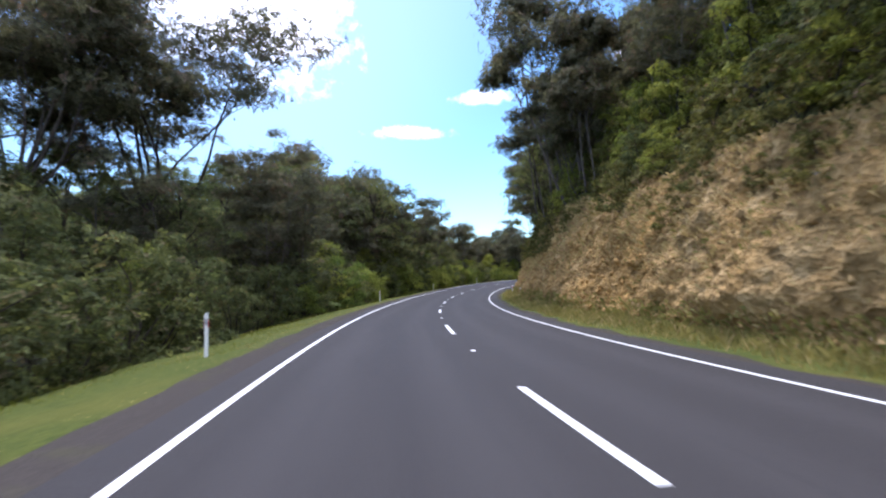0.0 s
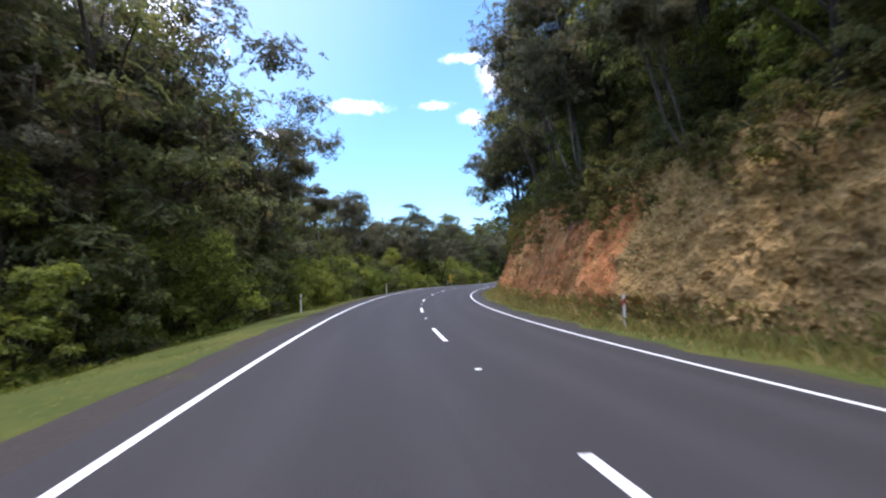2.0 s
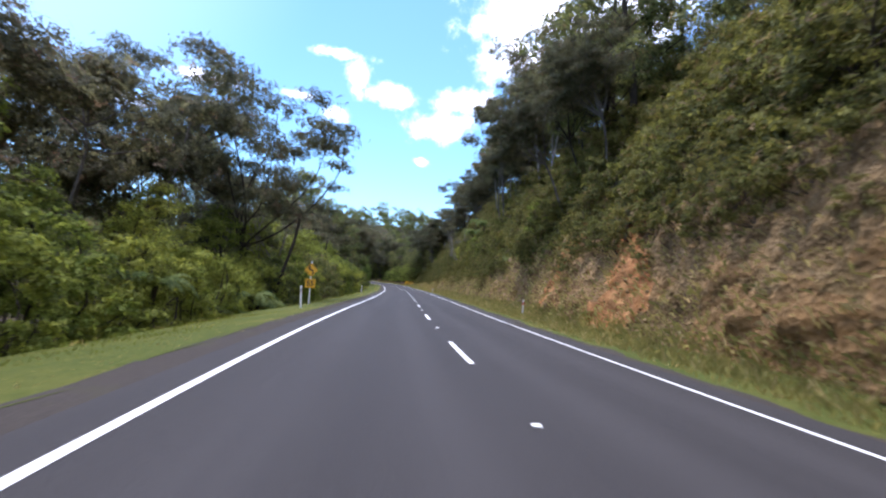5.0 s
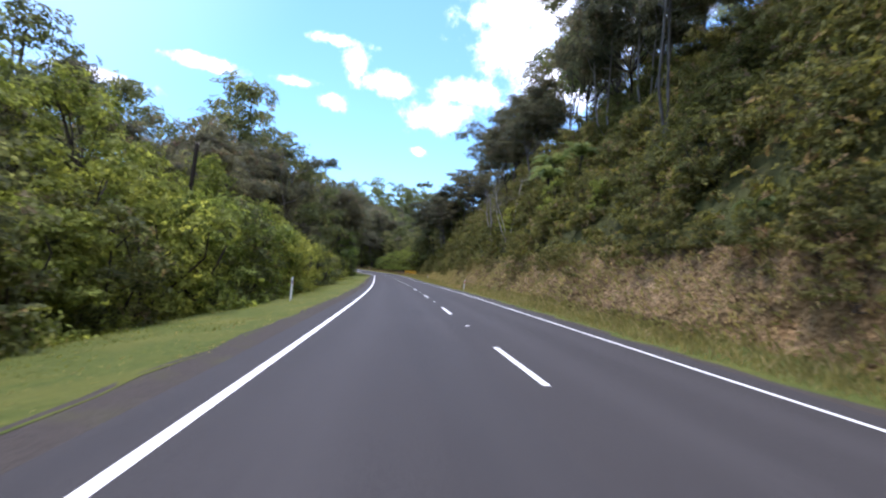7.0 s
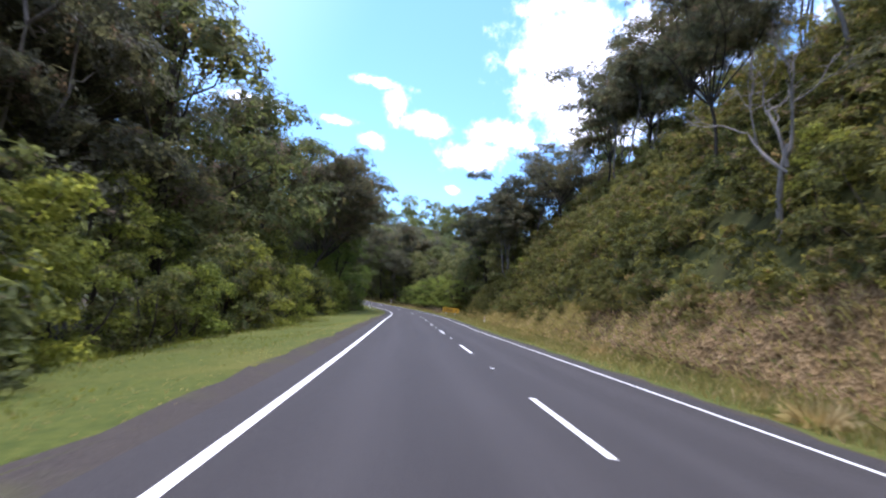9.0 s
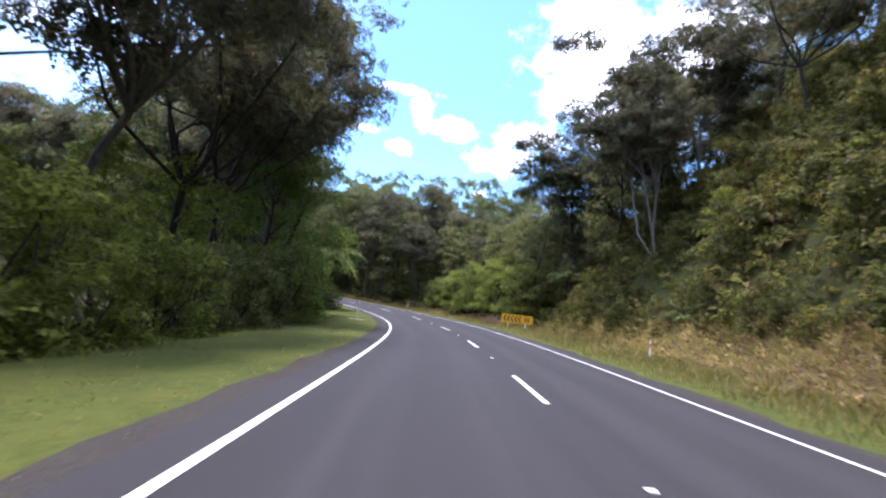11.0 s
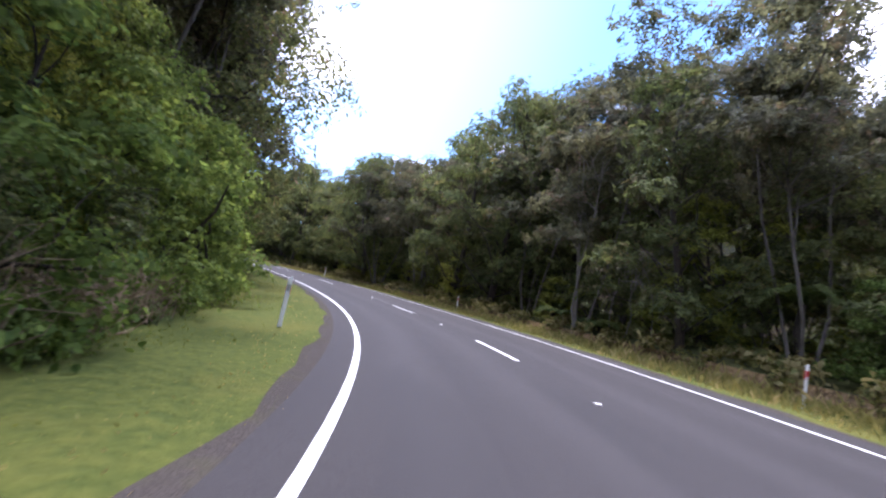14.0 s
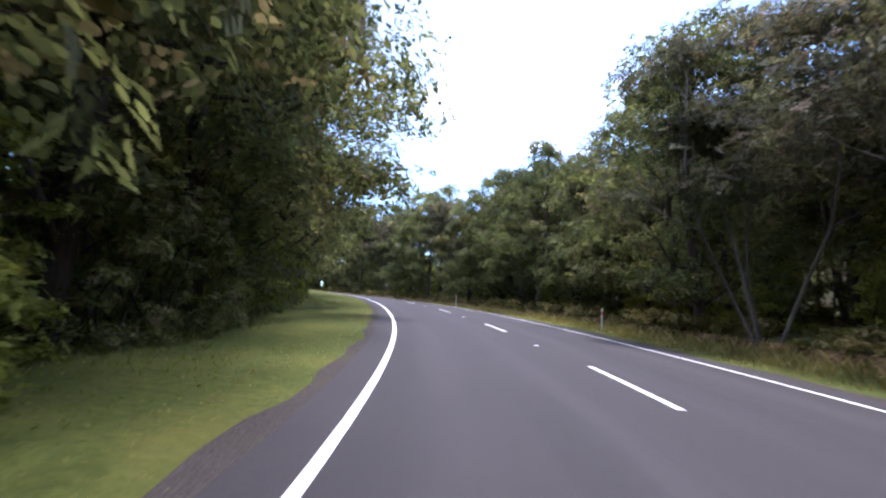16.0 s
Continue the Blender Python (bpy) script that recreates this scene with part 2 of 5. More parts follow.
def clay_material(name, dark, mid, pale, stain, lump_scale=3.2):
    k = Mat(name)
    n = k.noise(1.6, 8, 0.72)
    big = k.noise(0.22, 4, 0.6)
    run = k.noise(1.0, 5, 0.65, k.coord((0.9, 0.9, 0.12)))
    vo = k.node("ShaderNodeTexVoronoi", Scale=lump_scale)
    k.put(vo.inputs["Vector"], k.coord())
    col = k.ramp(n, [(0.3, dark), (0.5, mid), (0.72, pale)])
    col = k.mix(k.ramp(big, [(0.42, (0, 0, 0)), (0.62, (0.8, 0.8, 0.8))]), col, stain)
    col = k.mix(k.ramp(run, [(0.58, (0, 0, 0)), (0.8, (0.45, 0.45, 0.45))]), col, dark)
    lumps = k.node("ShaderNodeSeparateColor", Color=vo.outputs["Color"])
    cell_v = k.math("MULTIPLY_ADD", lumps.outputs[0], 0.55)
    k.t.nodes[-1].inputs[2].default_value = 0.74
    col = k.node("ShaderNodeHueSaturation", Color=col, Value=cell_v).outputs["Color"]
    k.bump(k.math("ADD", vo.outputs["Distance"], k.math("MULTIPLY", n, 1.5)), 0.9, 0.10)
    return k.done(col, 0.95, spec=0.15)


M_ROAD = asphalt_material()
M_LINE = paint_material("road paint", (0.78, 0.78, 0.76), (0.30, 0.29, 0.28))
M_OLD_LINE = paint_material("faded road paint", (0.095, 0.092, 0.09), (0.055, 0.055, 0.055))
M_GRAVEL, M_TURF = gravel_material(), turf_material()
M_LITTER = litter_material("leaf litter", (0.02, 0.016, 0.01), (0.055, 0.042, 0.025), (0.06, 0.075, 0.025), (0.035, 0.05, 0.015))
M_HILL = litter_material("mossy slope", (0.022, 0.024, 0.009), (0.060, 0.060, 0.018), (0.115, 0.108, 0.034), (0.060, 0.068, 0.020))
M_CLAY = clay_material("tan clay", (0.16, 0.102, 0.040), (0.33, 0.218, 0.090), (0.50, 0.370, 0.185), (0.39, 0.235, 0.078), 6.5)
M_RED = clay_material("red clay", (0.21, 0.084, 0.030), (0.40, 0.158, 0.056), (0.50, 0.250, 0.105), (0.34, 0.19, 0.075), 2.6)
M_DRY = clay_material("dry grey-tan soil", (0.095, 0.062, 0.028), (0.195, 0.128, 0.058), (0.31, 0.220, 0.115), (0.23, 0.130, 0.050), 6.0)
M_EARTH = clay_material("brown earth", (0.065, 0.042, 0.020), (0.165, 0.108, 0.050), (0.30, 0.215, 0.115), (0.15, 0.10, 0.040), 7.0)
M_BARK = bark_material("grey bark", (0.06, 0.050, 0.042), (0.18, 0.16, 0.135))
M_PALE_BARK = bark_material("pale bark", (0.11, 0.095, 0.08), (0.30, 0.27, 0.235))
M_WHITE_BARK = bark_material("bleached pale bark", (0.26, 0.235, 0.20), (0.55, 0.51, 0.45))
M_DARK_BARK = bark_material("dark bark", (0.02, 0.016, 0.012), (0.075, 0.06, 0.045))
M_KANUKA = leaf_material("kanuka leaf", (0.068, 0.072, 0.045), (0.142, 0.142, 0.083), (0.150, 0.112, 0.078), 0.48, 13.0, 0.52)
M_BROAD = leaf_material("dark broad leaf", (0.072, 0.088, 0.036), (0.160, 0.182, 0.067), (0.160, 0.138, 0.068), 0.5, 9.0, 0.54)
M_LIGHT = leaf_material("light shrub leaf", (0.115, 0.148, 0.030), (0.250, 0.284, 0.060), None, 0.5, 9.0, 0.54)
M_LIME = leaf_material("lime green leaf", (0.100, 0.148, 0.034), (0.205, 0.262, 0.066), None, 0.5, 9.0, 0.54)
M_SCRUB = leaf_material("scrub leaf", (0.075, 0.082, 0.026), (0.165, 0.165, 0.048), (0.16, 0.12, 0.065), 0.45, 11.0, 0.54)
M_BRACKEN = leaf_material("bracken leaf", (0.072, 0.076, 0.020), (0.180, 0.172, 0.043), (0.18, 0.13, 0.065), 0.42, 10.0, 0.56)
M_FERN = leaf_material("fern frond", (0.075, 0.110, 0.035), (0.16, 0.205, 0.075), None, 0.45)
M_GRASS = leaf_material("grass blade", (0.095, 0.118, 0.018), (0.168, 0.186, 0.036), (0.34, 0.29, 0.13), 0.5)
M_ROUGH = leaf_material("rough grass blade", (0.165, 0.165, 0.055), (0.30, 0.270, 0.105), (0.42, 0.34, 0.18), 0.5)
M_STRAW = leaf_material("dry grass blade", (0.24, 0.19, 0.085), (0.43, 0.36, 0.175), (0.15, 0.155, 0.05), 0.4)


# ---- the line of the road ----
STEP = 0.5
ALONG = np.arange(-60, 420, STEP)
CURVE = [-0.5776, -0.597, -0.6141, -0.6241, -0.6063, -0.5531, -0.5053, -0.4938, -0.5385, -0.645, -0.6664, -0.5763, -0.4487, -0.3016, -0.1343, 0.0012, 0.0399, 0.0265, 0.0597, 0.1325, 0.1038, 0.0718, 0.0683, 0.0037, -0.0566, 0.078, 0.5329, 1.123, 1.539, 1.88, 1.909, 1.618, 1.333, 1.041, 0.7013, 0.95, 1.3, 1.6, 1.8, 1.8, 1.5, 1.0, 0.5, 0, 0]   # 1/100 m, every 10 m
GRADE = [-5.444, -4.407, -3.065, -1.87, -0.528, 0.064, -0.246, -0.818, -0.557, -0.306, -0.048, -0.044, -0.059, 0.627, 1.786, 3.864, 6.055, 5.914, 5.182, 4.11, 2.843, 1.494, 0.137]   # percent, every 20 m
TILT = [-0.476, -1.712, -3.063, -4.056, -1.688, 0.244, -1.305, 2.975, -0.198, -2.241, -0.639, -0.218]   # crossfall in percent, every 40 m, up to the right
_k = np.interp(ALONG, np.arange(-20, 421, 10), CURVE) / 100
_g = np.interp(ALONG, np.arange(-20, 421, 20), GRADE) / 100
HEAD = np.cumsum(_k) * STEP
ZERO = int(60 / STEP)
HEAD = HEAD - HEAD[ZERO]
MIDX, MIDY, MIDZ = np.cumsum(-np.sin(HEAD)) * STEP, np.cumsum(np.cos(HEAD)) * STEP, np.cumsum(_g) * STEP
MIDX, MIDY, MIDZ = MIDX - MIDX[ZERO], MIDY - MIDY[ZERO], MIDZ - MIDZ[ZERO]
FALL = np.interp(ALONG, np.arange(-20, 421, 40), TILT) / 100


def heading(s):
    return np.interp(s, ALONG, HEAD)


def spot(s, d, h=0.0):
    """World places of points s along the road, d to the right of its middle, h over the road's middle."""
    s, d, h = np.broadcast_arrays(np.asarray(s, float), np.asarray(d, float), np.asarray(h, float))
    a = heading(s)
    z = np.interp(s, ALONG, MIDZ) + np.interp(s, ALONG, FALL) * np.clip(d, -4.3, 4.3) + h
    return np.stack([np.interp(s, ALONG, MIDX) + np.cos(a) * d, np.interp(s, ALONG, MIDY) + np.sin(a) * d, z], -1)


def toe(s):
    return np.interp(s, [-60, 15, 45, 60, 75, 100, 120, 130, 160, 185, 205, 235, 250, 256, 262, 275, 400], [6.3, 6.3, 6.4, 6.0, 5.7, 5.8, 6.3, 6.8, 6.6, 6.8, 7.2, 7.9, 8.5, 9.2, 11.0, 7.6, 7.2])


def cut(s):
    return np.interp(s, [-60, 5, 30, 45, 60, 80, 105, 125, 142, 155, 190, 215, 240, 258, 266, 400],
                     [5, 4.6, 6.2, 4.8, 5.0, 6.0, 5.6, 4.6, 4.2, 3.2, 3.2, 2.6, 2.0, 1.3, 0.4, 0.25])


def lean(s):
    return np.interp(s, [-60, 110, 150, 215, 245, 400], [0.38, 0.40, 0.48, 0.65, 0.9, 1.5])


def rise(s):
    return np.interp(s, [-60, 100, 125, 150, 200, 225, 250, 262, 274, 400], [0.95, 1.05, 1.3, 1.5, 1.6, 1.65, 1.6, 1.0, 0.10, 0.06])


def land(s, d):
    """Height of the ground over the road's middle at s, d."""
    s, d = np.broadcast_arrays(np.asarray(s, float), np.asarray(d, float))
    h = np.zeros(d.shape)
    t, c = toe(s), cut(s)
    top = t + c * lean(s)
    far = np.maximum(d - top, 0)
    hill = c + rise(s) * (30 * (1 - np.exp(-far / 30)))
    right = np.where(d < t, -0.12 * np.clip((d - 4.0) / (t - 4.0), 0, 1), np.where(d < top, -0.12 + (d - t) / np.maximum(top - t, .1) * (c + .12), hill))
    l = -d
    drop = np.interp(s, [-60, 200, 250, 400], [1.0, 1.0, 0.35, 0.3])
    left = -0.17 * drop * np.clip(l - 4.3, 0, 4) - 0.32 * drop * np.clip(l - 8.3, 0, 8) + 0.10 * np.clip(l - 22, 0, 60)
    return np.where(d > 4.0, right, np.where(l > 4.3, left, h))


# ---- mesh helpers ----
def mesh_of(name, verts, faces, mats, which=None, smooth=False, uv=None):
    me = bpy.data.meshes.new(name)
    verts, faces = np.asarray(verts, np.float32), np.asarray(faces, np.int32)
    me.vertices.add(len(verts))
    me.vertices.foreach_set("co", verts.ravel())
    nf, k = faces.shape
    me.loops.add(nf * k)
    me.loops.foreach_set("vertex_index", faces.ravel())
    me.polygons.add(nf)
    me.polygons.foreach_set("loop_start", np.arange(nf, dtype=np.int32) * k)
    me.polygons.foreach_set("loop_total", np.full(nf, k, np.int32))
    for m in (mats if isinstance(mats, (list, tuple)) else [mats]):
        me.materials.append(m)
    if which is not None:
        me.polygons.foreach_set("material_index", np.asarray(which, np.int32))
    if smooth:
        me.polygons.foreach_set("use_smooth", np.ones(nf, bool))
    me.update(calc_edges=True)
    if uv is not None:
        lay = me.uv_layers.new(name="UVMap")
        lay.data.foreach_set("uv", np.asarray(uv, np.float32)[faces.ravel()].ravel())
    return me


def grid_faces(n, m):
    """Quads of a grid of n by m points, m running fastest."""
    i, j = np.meshgrid(np.arange(n - 1), np.arange(m - 1), indexing="ij")
    a = (i * m + j).ravel()
    return np.stack([a, a + 1, a + m + 1, a + m], 1)


def wobble(p, scale, seed=0.0):
    """Smooth noise at many places, from sines at several turns."""
    rng = np.random.RandomState(int(seed * 10) + 7)
    out = np.zeros(len(p))
    for i in range(9):
        k = rng.normal(size=3)
        k /= np.linalg.norm(k)
        f = scale * (1.7 ** (i % 5)) * (0.8 + 0.4 * rng.rand())
        out += np.sin(p @ k * f + rng.rand() * 6.28 + 1.3 * np.sin(p @ rng.normal(size=3) * f * 0.4)) / (1.45 ** (i % 5))
    return out / 5


def part(name, bm, material, parent, label=""):
    me = bpy.data.meshes.new(name)
    bm.to_mesh(me)
    bm.free()
    me.materials.append(material)
    ob = new(name, me)
    ob.parent = parent
    if label:
        tagged(ob, label)
    return ob


def piece(name, me, parent, label=""):
    ob = new(name, me)
    ob.parent = parent
    if label:
        tagged(ob, label)
    return ob


def strip(name, s, d, extra, mat, which=None, mats=None, uv=False, rough=0.0, seed=0, smooth=True):
    """A sheet over the lines s and the offsets d (one row, or one for each s); extra(s, d): its height."""
    s = np.asarray(s, float)
    D = np.broadcast_to(np.asarray(d, float), (len(s), np.shape(d)[-1]))
    SS = np.broadcast_to(s[:, None], D.shape)
    P = spot(SS, D, extra(SS, D)).reshape(-1, 3)
    if rough:
        P = P + np.stack([wobble(P, 1.1, seed + 1), wobble(P, 1.1, seed + 2), wobble(P, 0.9, seed + 3)], 1) * rough
    F = grid_faces(*D.shape)[:, ::-1]
    me = mesh_of(name, P, F, mats or mat, which, smooth, np.stack([D.ravel(), SS.ravel()], 1) if uv else None)
    return new(name, me)


# ---- ground, road, verges, bank ----
def build_ground():
    """One sheet of land to the horizon; it lies under the road and its verges."""
    def axis(lo, hi):
        inner = np.arange(lo, hi + 1, 6.0)
        out = 12 * 1.5 ** np.arange(0, 13)
        return np.concatenate([(lo - np.cumsum(out))[::-1], inner, hi + np.cumsum(out)])
    X, Y = np.meshgrid(axis(-150, 260), axis(-80, 420), indexing="ij")
    P = np.stack([X.ravel(), Y.ravel()], 1)
    mid = np.stack([MIDX, MIDY], 1)[::4]
    z = np.zeros(len(P))
    for a in range(0, len(P), 4000):
        q = P[a:a + 4000]
        dd = ((q[:, None, :] - mid[None]) ** 2).sum(2)
        j = dd.argmin(1)
        s = ALONG[::4][j]
        v = q - mid[j]
        d = v[:, 0] * np.cos(HEAD[::4][j]) + v[:, 1] * np.sin(HEAD[::4][j])
        dist = np.sqrt(dd[np.arange(len(q)), j])
        d = np.where(np.abs(d) < dist * 0.6, np.where(s > 300, dist, d), d)
        h = land(s, np.clip(d, -80, 80)) + MIDZ[::4][j]
        near = np.abs(d) < 36
        h = h - np.where(near, 0.9 + 0.5 * np.clip(np.abs(d) - 5, 0, 3), 0.0)
        h = np.where((np.abs(d) < 14), np.minimum(h, MIDZ[::4][j] - 1.2), h)
        z[a:a + 4000] = h
    clear = np.array([np.sqrt(((mid - q) ** 2).sum(1).min()) for q in P])
    clear = np.clip((clear - 25) / 30, 0, 1)
    z += clear * 26 * np.exp(-(((P[:, 0] + 62) / 48) ** 2 + ((P[:, 1] - 175) / 55) ** 2))
    z += clear * 28 * np.exp(-(((P[:, 0] - 190) / 70) ** 2 + ((P[:, 1] - 330) / 60) ** 2))
    me = mesh_of("ground", np.column_stack([P, z]), grid_faces(*X.shape), M_LITTER, smooth=True)
    return tagged(new("ground", me), "forest floor of dark leaf litter under the bush", "ground", kind="structure"), P, z


GROUND, GP, GZ = build_ground()
S_ALL = np.arange(-50, 402, 1.0)
flat = lambda s, d: d * 0
road = strip("road", S_ALL, np.array([-3.85, -3.4, -2.2, -1.1, 0, 1.1, 2.2, 3.4, 4.05]), lambda s, d: 0.0 * d, M_ROAD, uv=True)
tagged(road, "two-lane dark grey chipseal road with faint tyre tracks", "road", kind="structure")


def lump(s, d):
    p = np.stack([s.ravel(), d.ravel(), s.ravel() * 0], 1)
    return wobble(p, 0.8, 5).reshape(s.shape)


def verge(name, inner, outer, n, label, mat, fuzz):
    u = np.linspace(0, 1, n)
    s = np.arange(-50, 402, 0.8)
    D = inner(s)[:, None] * (1 - u) + outer(s)[:, None] * u
    ob = strip(name, s, D, lambda a, b: land(a, b) + fuzz * lump(a, b) * np.clip((np.abs(b) - 4.7) * 1.2, 0, 1), mat)
    return tagged(ob, label, "verge", kind="structure")


one = lambda v: (lambda s: np.full(len(s), v))
ragged = lambda base, k: (lambda s: base + 0.22 * np.sin(s * 0.9 + k) * np.sin(s * 0.37) + 0.12 * np.sin(s * 2.3 + k))
left_edge = lambda s: -np.interp(s, [-60, 60, 120, 205, 240, 400], [4.65, 4.55, 4.35, 4.3, 4.1, 4.05]) + 0.08 * np.sin(s * 0.9) * np.sin(s * 0.37) + 0.06 * np.sin(s * 2.3)
strip_l = verge("shoulder", one(-3.85), left_edge, 4, "loose grey gravel shoulder beside the road", M_GRAVEL, 0.02)
strip_r = verge("shoulder", ragged(4.5, 2), one(4.05), 4, "loose grey gravel shoulder beside the bank", M_GRAVEL, 0.02)
verge("verge", lambda s: left_edge(s) + 0.12, one(-9.0), 9, "mown green grass verge falling away from the road", M_TURF, 0.10)
verge("verge", lambda s: toe(s) + 0.1, ragged(4.42, 2), 8, "rough grass verge at the foot of the bank", M_TURF, 0.10)
verge("bush_floor", one(-8.9), one(-40.0), 24, "dark shaded bush floor below the road", M_LITTER, 0.35)


BANK = {}


def build_bank():
    """The cut face, broken clay with ledges and gullies."""
    s = np.concatenate([np.arange(-50, 300, 0.22), np.arange(300, 402, 0.6)])
    u = np.linspace(-0.04, 1.04, 37)
    t, c, ln = toe(s)[:, None], cut(s)[:, None], lean(s)[:, None]
    D = t + u * c * ln
    SS = np.broadcast_to(s[:, None], D.shape)
    H = -0.12 + u * (c + 0.12)
    P = spot(SS, D, H).reshape(-1, 3)
    uu = np.broadcast_to(u, D.shape).ravel()
    amp = np.clip(cut(SS.ravel()) / 4, 0.12, 1) * np.clip(uu * 5, 0.05, 1)
    sm = SS.ravel()
    calm = np.interp(sm, [50, 56, 98, 104, 130], [1, 0.5, 0.5, 0.7, 0.55])   # the red clay is smoother
    big = wobble(P, 0.45, 1) * 0.7 + wobble(P, 1.3, 2) * 0.32 + calm * (np.abs(wobble(P, 3.2, 3)) * 0.36 + np.abs(wobble(P, 6.5, 6)) * 0.32 + np.abs(wobble(P, 11.0, 12)) * 0.24)
    a = heading(SS.ravel())
    out = np.stack([np.cos(a), np.sin(a), 0 * a], 1)
    P = P - out * (big * amp)[:, None]
    P[:, 2] += wobble(P, 2.4, 4) * 0.16 * amp
    BANK["s"], BANK["u"], BANK["p"] = s, u, P.reshape(*D.shape, 3)
    F = grid_faces(*D.shape)[:, ::-1]
    fs = SS.ravel()[F[:, 0]] + 3.5 * wobble(P[F[:, 0]], 0.5, 9)
    red = ((fs > 54) & (fs < 98)) | ((fs > 127.5) & (fs < 130.5)) | ((fs > 119.5) & (fs < 121.5))
    earth = (fs > 108) & ~red & (wobble(P[F[:, 0]], 0.35, 8) > np.interp(fs, [108, 135, 150, 175, 205], [0.3, 0.15, -0.1, -0.4, -2]))
    me = mesh_of("bank", P, F, [M_CLAY, M_RED, M_EARTH, M_DRY], np.where(earth, 2, np.where(red, 1, np.where(fs > 103, 3, 0))))
    return tagged(new("bank", me), "steep road cutting of tan and red clay", "bank", kind="structure")


bank = build_bank()
s_h = np.arange(-50, 402, 1.2)
u_h = np.linspace(0, 1, 26) ** 1.2
top_h = (toe(s_h) + cut(s_h) * lean(s_h))[:, None]
D_h = top_h - 0.1 + u_h * 34
hill = strip("hillside", s_h, D_h, lambda a, b: land(a, b) + 0.45 * lump(a, b) * np.clip((b - top_h) / 2, 0, 1), M_HILL)
tagged(hill, "steep bush-clad hillside above the cutting", "hillside", kind="structure")


def line_strip(name, s, d0, d1, mat, label, lift=0.006):
    ob = strip(name, s, np.array([d0, d1]), lambda a, b: 0 * b + lift, mat)
    return tagged(ob, label, "road marking", kind="structure")


line_strip("edge_line", np.arange(-50, 402, 1.0), -3.41, -3.31, M_LINE, "solid white painted edge line")
line_strip("edge_line", np.arange(-50, 402, 1.0), 3.31, 3.41, M_LINE, "solid white painted edge line")
for k in range(-5, 40):
    s0 = 10 * k + (4.4 if k == 30 else 3.75 if k > 30 else 0)
    off = 0.2 if k == 30 else 0.1 if k > 30 else 0.0
    ob = line_strip("centre_dash", np.linspace(s0, s0 + 3, 5), off - 0.055, off + 0.055, M_LINE, "white painted centre line dash")
    tagged(ob, group="centre line dashes")
line_strip("old_dash", np.linspace(294.2, 297.0, 5), 0.10, 0.19, M_OLD_LINE, "worn grey remains of an old centre dash", 0.005)


# clay washed off the bank lies over the edge line
wash_s = np.linspace(120.6, 122.6, 9)
wash_d = 3.75 + 0.42 * np.sin(np.linspace(0.2, 2.95, 9))[:, None] * np.linspace(-1, 1, 5) + 0.05 * np.sin(wash_s * 9)[:, None]
wash = strip("soil_wash", wash_s, wash_d, lambda a, b: 0 * b + 0.010, M_GRAVEL)
tagged(wash, "thin dark soil washed over the road edge line", "soil", kind="structure")


# ---- plants ----
def leaves(rng, mid, rad, count, size, face=0.55, droop=0.0, shell=0.55, fine=False):
    """Rhombic leaf sprays in ellipsoidal clumps; returns places and quads."""
    mid, rad = np.asarray(mid, float), np.asarray(rad, float)
    vol = rad.prod(1) ** (2 / 3)
    pick = rng.choice(len(mid), count, p=vol / vol.sum())
    u = rng.normal(size=(count, 3))
    u /= np.linalg.norm(u, axis=1)[:, None]
    u[:, 2] = np.where(u[:, 2] < -0.35, -u[:, 2] * 0.6, u[:, 2])
    r = shell + (1 - shell) * rng.rand(count) ** 0.7
    r = np.minimum(r * (1 + 0.16 * rng.normal(size=count)), 1.22)
    c = mid[pick] + u * rad[pick] * r[:, None]
    nrm = u * (face + 0.5) + np.array([0, 0, 0.35]) + rng.normal(size=(count, 3)) * 0.38
    nrm /= np.linalg.norm(nrm, axis=1)[:, None]
    ref = rng.normal(size=(count, 3))
    a = np.cross(nrm, ref)
    a /= np.linalg.norm(a, axis=1)[:, None] + 1e-9
    b = np.cross(nrm, a)
    ln = size * 1.15 * (0.6 + 0.8 * rng.rand(count))[:, None]
    wd = ln * (0.55 + 0.35 * rng.rand(count))[:, None]
    tip = nrm * ln * (-0.15 - droop)
    if fine:
        V = np.stack([c - a * ln * 0.5, c + b * wd * 0.36 + nrm * ln * 0.06, c + a * ln * 0.5 + tip, c - b * wd * 0.36 + nrm * ln * 0.06], 1).reshape(-1, 3)
        return V, np.arange(count * 4).reshape(-1, 4)
    V = np.stack([c - a * ln * 0.4 - b * wd * 0.5, c - a * ln * 0.4 + b * wd * 0.5, c + a * ln * 0.6 + tip], 1).reshape(-1, 3)
    F = np.arange(count * 3).reshape(-1, 3)
    return V, F


def tube(path, radii, sides=6):
    path, radii = np.asarray(path, float), np.asarray(radii, float)
    t = np.gradient(path, axis=0)
    t /= np.linalg.norm(t, axis=1)[:, None] + 1e-9
    ref = np.where(np.abs(t[:, 2:3]) > 0.9, np.array([[1.0, 0, 0]]), np.array([[0, 0, 1.0]]))
    a = np.cross(t, ref)
    a /= np.linalg.norm(a, axis=1)[:, None]
    b = np.cross(t, a)
    ang = np.linspace(0, 2 * np.pi, sides, endpoint=False)
    V = path[:, None] + radii[:, None, None] * (np.cos(ang)[None, :, None] * a[:, None] + np.sin(ang)[None, :, None] * b[:, None])
    n = len(path)
    i, j = np.meshgrid(np.arange(n - 1), np.arange(sides), indexing="ij")
    i, j = i.ravel(), j.ravel()
    k = (j + 1) % sides
    return V.reshape(-1, 3), np.stack([i * sides + j, i * sides + k, (i + 1) * sides + k, (i + 1) * sides + j], 1)


